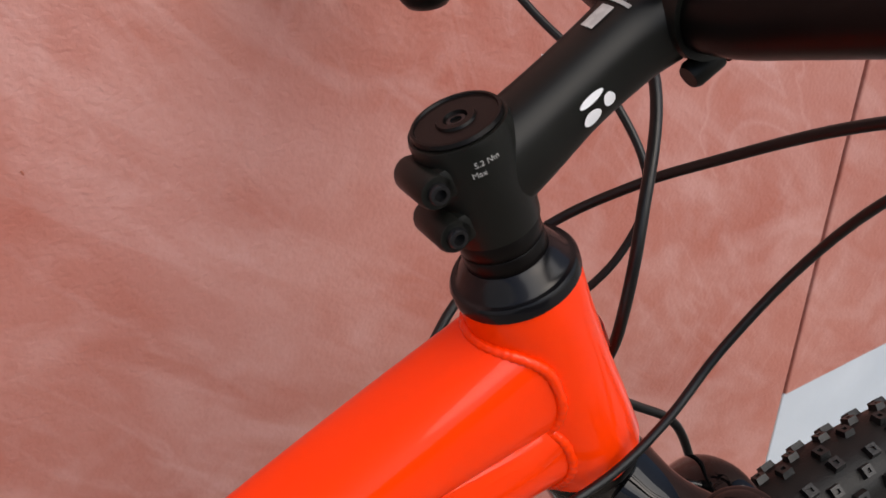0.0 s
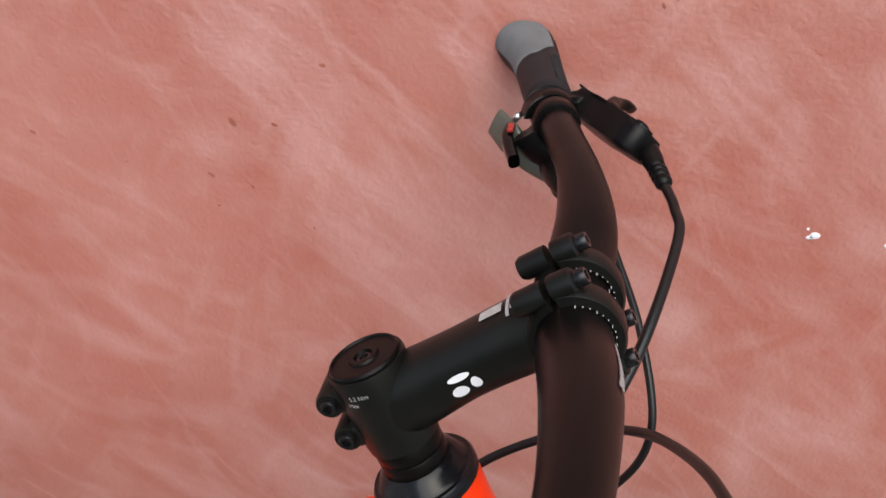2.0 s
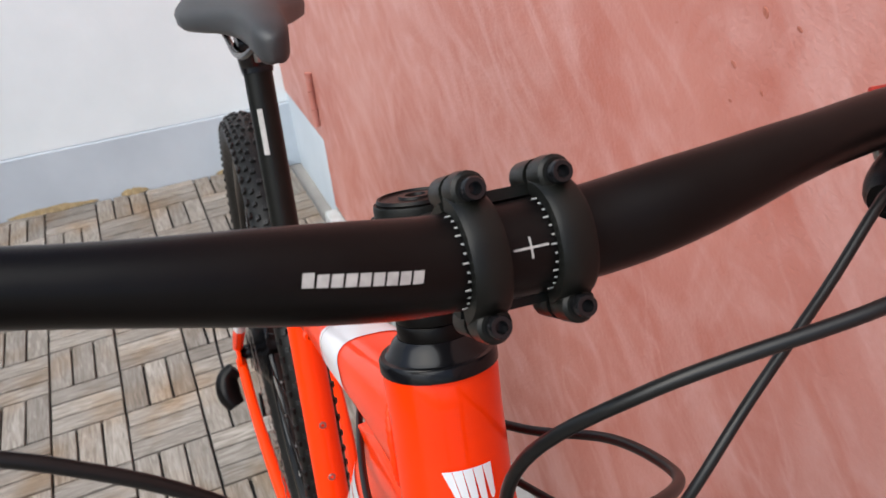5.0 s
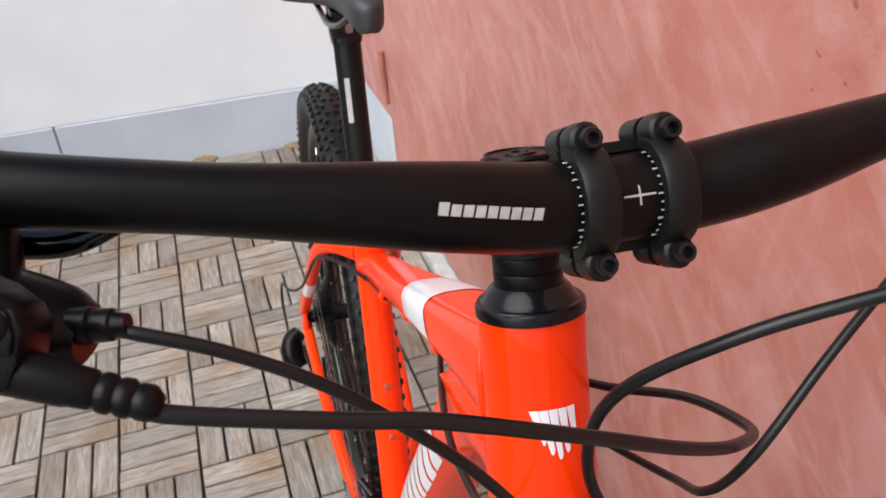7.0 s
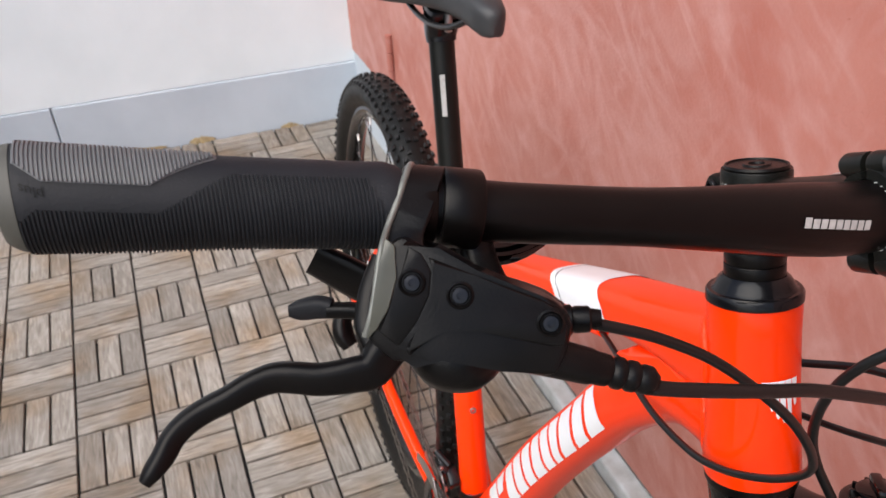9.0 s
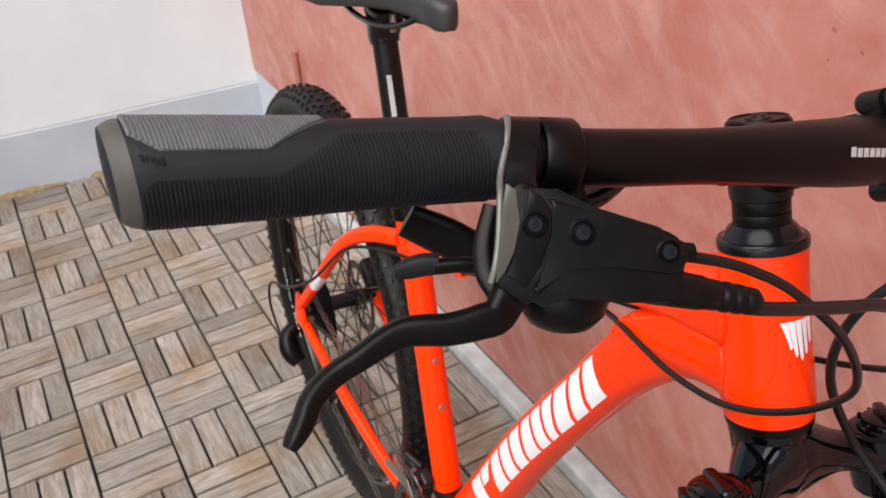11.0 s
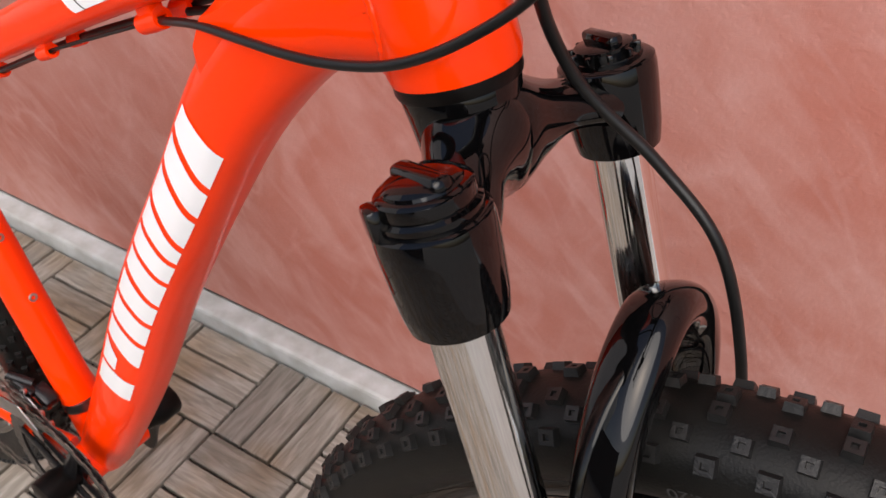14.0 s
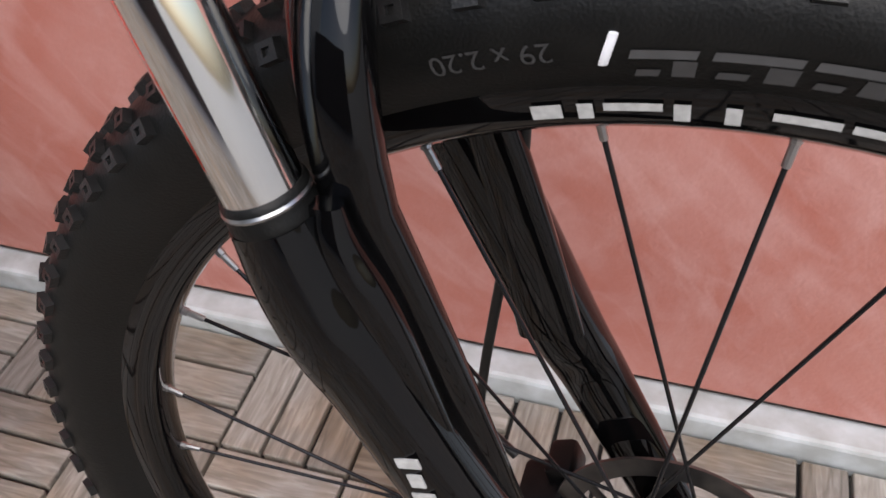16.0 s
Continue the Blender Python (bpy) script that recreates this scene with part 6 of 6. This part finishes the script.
    bm = bmesh.new()
    rod(bm, FRONT_AXLE + V(0, -0.068, 0), FRONT_AXLE + V(0, 0.068, 0), 0.007)
    Tube(smooth_path([(*(FRONT_AXLE + V(0, 0.068, 0)), 0.006), (*(FRONT_AXLE + V(-0.02, 0.080, 0.02)), 0.006), (*(FRONT_AXLE + V(-0.05, 0.078, 0.06)), 0.005)], 4)).build(bm, 12)
    part("quick_release", bm, MATTE, bike, "black quick release lever")


build_drivetrain()


# ---------------- seat ----------------
def build_seat():
    a, b = BB + SEAT_WAY * 0.44, BB + SEAT_WAY * 0.668
    bm = bmesh.new()
    rod(bm, a, b, 0.0150, seg=32)
    post = part("seat_post", bm, STEM_BLACK, bike, "matte black seat post with a pale mark", 40)
    bm = bmesh.new()
    Tube([(*a.lerp(b, f), 0.0150) for f in (0.58, 0.65, 0.72, 0.79)], True).patch(bm, 0.0, 1.0, radians(234), radians(256), 0, 0.0005, 6, 4)
    part("mark", bm, INK, post, "pale printed bar")
    # post head and rails
    top = b + V(0.004, 0, 0.012)
    bm = bmesh.new()
    Tube(smooth_path([(*(b - SEAT_WAY * 0.012), 0.016, 0.016), (*b, 0.018, 0.017), (*(top + V(0, 0, 0.006)), 0.020, 0.019)], 4), True, 3).build(bm, 20)
    box(bm, (0.040, 0.036, 0.012), Matrix.Translation(top + V(0, 0, 0.012)), 0.004)
    head = part("post_head", bm, DARK_STEEL, bike, "black seat post clamp head")
    for y in (-1, 1):
        socket_bolt("rail_bolt", top + V(-0.024 if y < 0 else 0.024, 0, -0.004), (0, 0, -1), 0.004, 0.02, head, STEEL)
        bm = bmesh.new()
        Tube(smooth_path([(-0.515, y * 0.010, 0.966, 0.0035), (-0.56, y * 0.018, 0.944, 0.0035), (-0.62, y * 0.022, 0.930, 0.0035), (-0.69, y * 0.022, 0.926, 0.0035), (-0.735, y * 0.030, 0.945, 0.0035)], 5)).build(bm, 10)
        part("saddle_rail", bm, DARK_STEEL, bike, "dark saddle rail", 60)
    # saddle shell: long nose, broad tail, channel along the middle
    bm = bmesh.new()
    xs = [-0.474, -0.478, -0.488, -0.505, -0.54, -0.58, -0.62, -0.66, -0.70, -0.73, -0.752, -0.762, -0.766]
    ws = [0.0035, 0.0095, 0.0142, 0.0170, 0.0190, 0.0250, 0.037, 0.052, 0.066, 0.070, 0.064, 0.05, 0.02]
    zs = [0.981, 0.985, 0.988, 0.991, 0.991, 0.988, 0.984, 0.980, 0.977, 0.976, 0.975, 0.971, 0.964]
    dp = [0.010, 0.018, 0.024, 0.027, 0.028, 0.027, 0.026, 0.026, 0.027, 0.027, 0.024, 0.018, 0.008]
    rings = []
    for x, w, z, d in zip(xs, ws, zs, dp):
        ring = []
        for k in range(24):
            t = 2 * math.pi * k / 24
            cy, sz = math.cos(t), math.sin(t)
            yy = w * math.copysign(abs(cy) ** 0.8, cy)
            if sz >= 0:
                zz = z - 0.012 * (1 - abs(sz) ** 0.7) - 0.004 * math.exp(-(yy / 0.010) ** 2) * (w > 0.03)
            else:
                zz = z - 0.012 - d * abs(sz) ** 0.6 * (0.8 + 0.2 * abs(cy))
            zz -= 0.018 * max(0.0, (w - 0.02) / 0.05) * (yy / w) ** 2     # the wings droop
            ring.append(bm.verts.new((x, yy, zz)))
        rings.append(ring)
    for p, q in zip(rings, rings[1:]):
        for k in range(24):
            bm.faces.new((p[k], p[(k + 1) % 24], q[(k + 1) % 24], q[k]))
    bm.faces.new(rings[0])
    bm.faces.new(rings[-1])
    part("saddle", bm, SADDLE, bike, "black saddle with smooth grey-black cover", 80)


SADDLE = material("saddle_cover", (0.030, 0.031, 0.033), 0.5, second=(0.022, 0.023, 0.025), scale=40, bump=0.1, bump_scale=600)
build_seat()


# turn the front end about the steering axis
for ob in bike.children:
    if ob.name.split(".")[0] in ("spacer", "stem", "top_cap", "handlebar", "brake_lever_body", "shifter_pod", "fork_crown", "stanchion", "wiper_seal", "seal_ring", "fork_lower", "fork_arch", "front_tyre", "front_rim", "front_hub", "front_brake_disc", "front_brake_caliper", "quick_release"):
        ob.matrix_local = FRONT @ TURNED.get(ob.name, Matrix.Identity(4))


# ---------------- cables ----------------
def cable(name, pts, r, label):
    bm = bmesh.new()
    Tube([(*p[:3], r) for p in smooth_path(pts, 8)]).build(bm, 14)
    return part(name, bm, HOSE, bike, label, 80)


# shift cable on the right: loops ahead of the head tube and runs back to the top tube
cable("shift_cable", [(0.0510, -0.171, 1.046), (0.0560, -0.159, 1.0445), (0.058, -0.135, 1.034), (0.0595, -0.105, 1.014), (0.062, -0.067, 0.977), (0.055, -0.040, 0.935), (0.030, -0.030, 0.898), (0.002, -0.0325, 0.8735), (-0.025, -0.0345, 0.8580), (-0.052, -0.0345, 0.8495), (-0.080, -0.0340, 0.8450), (-0.112, -0.030, 0.841), (-0.153, -0.022, 0.8343), (-0.192, -0.0125, 0.8222), (-0.201, -0.011, 0.8190)], 0.0022, "black shift cable housing")
# brake hose on the right: crosses ahead, loops and goes back on the wall side
cable("brake_hose", [(0.081, -0.161, 1.039), (0.083, -0.150, 1.0355), (0.0825, -0.125, 1.0275), (0.081, -0.100, 1.0195), (0.079, -0.077, 1.012), (0.074, -0.030, 0.990), (0.062, 0.021, 0.960), (0.045, 0.055, 0.938), (0.012, 0.084, 0.911), (-0.040, 0.083, 0.886), (-0.085, 0.055, 0.864), (-0.15, 0.022, 0.842), (-0.201, 0.011, 0.8194)], 0.0027, "black hydraulic brake hose")
# brake hose on the left: crosses down to the fork's left leg
cable("brake_hose", [(0.0560, 0.164, 1.0362), (0.0600, 0.1535, 1.0323), (0.0645, 0.136, 1.0275), (0.065, 0.109, 1.0215), (0.045, 0.045, 0.994), (0.015, 0.011, 0.946), (0.005, 0.010, 0.892), (0.013, 0.037, 0.834), (0.051, 0.053, 0.795), (0.086, 0.054, 0.762), (0.108, 0.057, 0.700), (0.115, 0.063, 0.640), (0.117, 0.063, 0.600), (0.110, 0.060, 0.530), (0.101, 0.056, 0.440), (0.104, 0.052, 0.410), (0.125, 0.048, 0.392)], 0.0029, "black hydraulic brake hose")
# shift cable on the left
cable("shift_cable", [(0.0145, 0.1640, 1.0335), (0.0205, 0.1520, 1.0300), (0.032, 0.125, 1.008), (0.047, 0.086, 0.979), (0.053, 0.056, 0.938), (0.034, 0.052, 0.901), (-0.005, 0.060, 0.868), (-0.06, 0.048, 0.846), (-0.13, 0.014, 0.838), (-0.19, 0.003, 0.822)], 0.0022, "black shift cable housing")
# housings and bare cables under the top tube
cable("cable_run", [(-0.205, -0.011, 0.8175), (-0.314, -0.011, 0.769), (-0.43, -0.011, 0.711), (-0.50, -0.011, 0.679), (-0.56, -0.012, 0.655)], 0.0012, "thin bare cable under the top tube")
cable("hose_run", [(-0.2, 0.011, 0.8195), (-0.314, 0.011, 0.769), (-0.43, 0.011, 0.711), (-0.50, 0.011, 0.679), (-0.60, 0.03, 0.64), (-0.75, 0.06, 0.53), (-0.85, 0.06, 0.44)], 0.0025, "black hose along the frame")
cable("rear_shift_cable", [(-0.545, -0.012, 0.660), (-0.60, -0.030, 0.650), (-0.68, -0.055, 0.615), (-0.80, -0.070, 0.500), (-0.90, -0.085, 0.43), (-0.97, -0.095, 0.40), (-0.985, -0.098, 0.35), (-0.95, -0.095, 0.30)], 0.0023, "black shift cable housing")



# ---------------- deck tiles ----------------
BLOCK_X, BLOCK_Y, GAP = 0.157, 0.152, 0.0052
DECK_X, DECK_Y = 0.250, 0.268           # one corner of the weave


def plinth_x(y):
    """The foot of the pale plinth along the white wall."""
    return -0.809 - 0.0761 * (WALL_Y - y)


def slat_mesh(name, mat, along_x):
    bm = bmesh.new()
    sx, sy = (BLOCK_X - GAP, BLOCK_Y / 3 - GAP) if along_x else (BLOCK_X / 3 - GAP, BLOCK_Y - GAP)
    box(bm, (sx, sy, 0.014), None, 0.0012, 1)
    return finish(name, bm, mat, 0)


def build_deck():
    bm = bmesh.new()
    x0, x1, y0, y1 = -0.95, 2.925, -1.5, WALL_Y - 0.036
    box(bm, (x1 - x0, y1 - y0, 0.012), pose((x0 + x1) / 2, (y0 + y1) / 2, -0.020))
    floor = structure("floor", bm, TRAY, "terrace floor of weathered wooden deck tiles in a basket weave")
    meshes = {a: [slat_mesh("slat", WOOD_X if a else WOOD_Y, a) for k in range(3)] for a in (True, False)}
    rest = {True: bmesh.new(), False: bmesh.new()}
    rnd = random.Random(4)
    for i in range(-12, 5):
        for j in range(-8, 17):
            along_x = (i + j) % 2 == 0
            for k in (-1, 0, 1):
                cx, cy = DECK_X + BLOCK_X * (j + 0.5), DECK_Y + BLOCK_Y * (i + 0.5)
                if along_x:
                    cy += k * BLOCK_Y / 3
                else:
                    cx += k * BLOCK_X / 3
                half = (BLOCK_X / 2, BLOCK_Y / 6) if along_x else (BLOCK_X / 6, BLOCK_Y / 2)
                edge = plinth_x(cy) + 0.006
                if cy + half[1] > WALL_Y - 0.034 or cx + half[0] < edge + 0.012:
                    continue
                m = pose(cx + rnd.uniform(-1, 1) * 0.0006, cy + rnd.uniform(-1, 1) * 0.0006, -0.0072 + rnd.uniform(-1, 1) * 0.0007, rnd.uniform(-0.3, 0.3), rnd.uniform(-0.3, 0.3), rnd.uniform(-0.4, 0.4))
                if -0.2 <= cx <= 1.5 and -0.15 <= cy <= 1.06:
                    if len(floor.children) < 300:
                        ob = new("slat", meshes[along_x][k])
                        ob.parent = floor
                        ob.matrix_local = m
                        continue
                tmp = rest[along_x]
                me = meshes[along_x][k]
                vs = []
                for v in me.vertices:
                    q = m @ v.co
                    vs.append(tmp.verts.new((max(q.x, edge), q.y, q.z)))      # sawn off along the plinth
                for p in me.polygons:
                    tmp.faces.new([vs[q] for q in p.vertices])
    for a in (True, False):
        ob = part("slats", rest[a], WOOD_X if a else WOOD_Y, floor, "weathered wooden deck slats", 0)
        ob["kind"] = "stuff"


def build_dirt():
    """Dry dirt swept against the foot of the plinth."""
    rnd = random.Random(11)
    for y0, y1, wide in ((0.16, 0.43, 0.016), (0.50, 0.585, 0.020), (0.80, 0.86, 0.010)):
        bm = bmesh.new()
        n = 14
        rows = []
        for k in range(n + 1):
            y = y0 + (y1 - y0) * k / n
            w = wide * math.sin(math.pi * (k + 0.3) / (n + 0.6)) * rnd.uniform(0.6, 1.1) + 0.001
            x = plinth_x(y) + 0.001
            rows.append([bm.verts.new(p) for p in ((x, y, 0.002 + w * 0.9), (x + w * 0.5, y, 0.002 + w * 0.5), (x + w, y, -0.001), (x, y, -0.001))])
        for p, q in zip(rows, rows[1:]):
            for j in range(4):
                bm.faces.new((p[j], p[(j + 1) % 4], q[(j + 1) % 4], q[j]))
        bm.faces.new(rows[0])
        bm.faces.new(rows[-1])
        tagged(new("dirt", finish("dirt", bm, MOSS, 60)), "yellowish dry dirt along the foot of the plinth", "dirt", "", "stuff")


build_dirt()
build_deck()
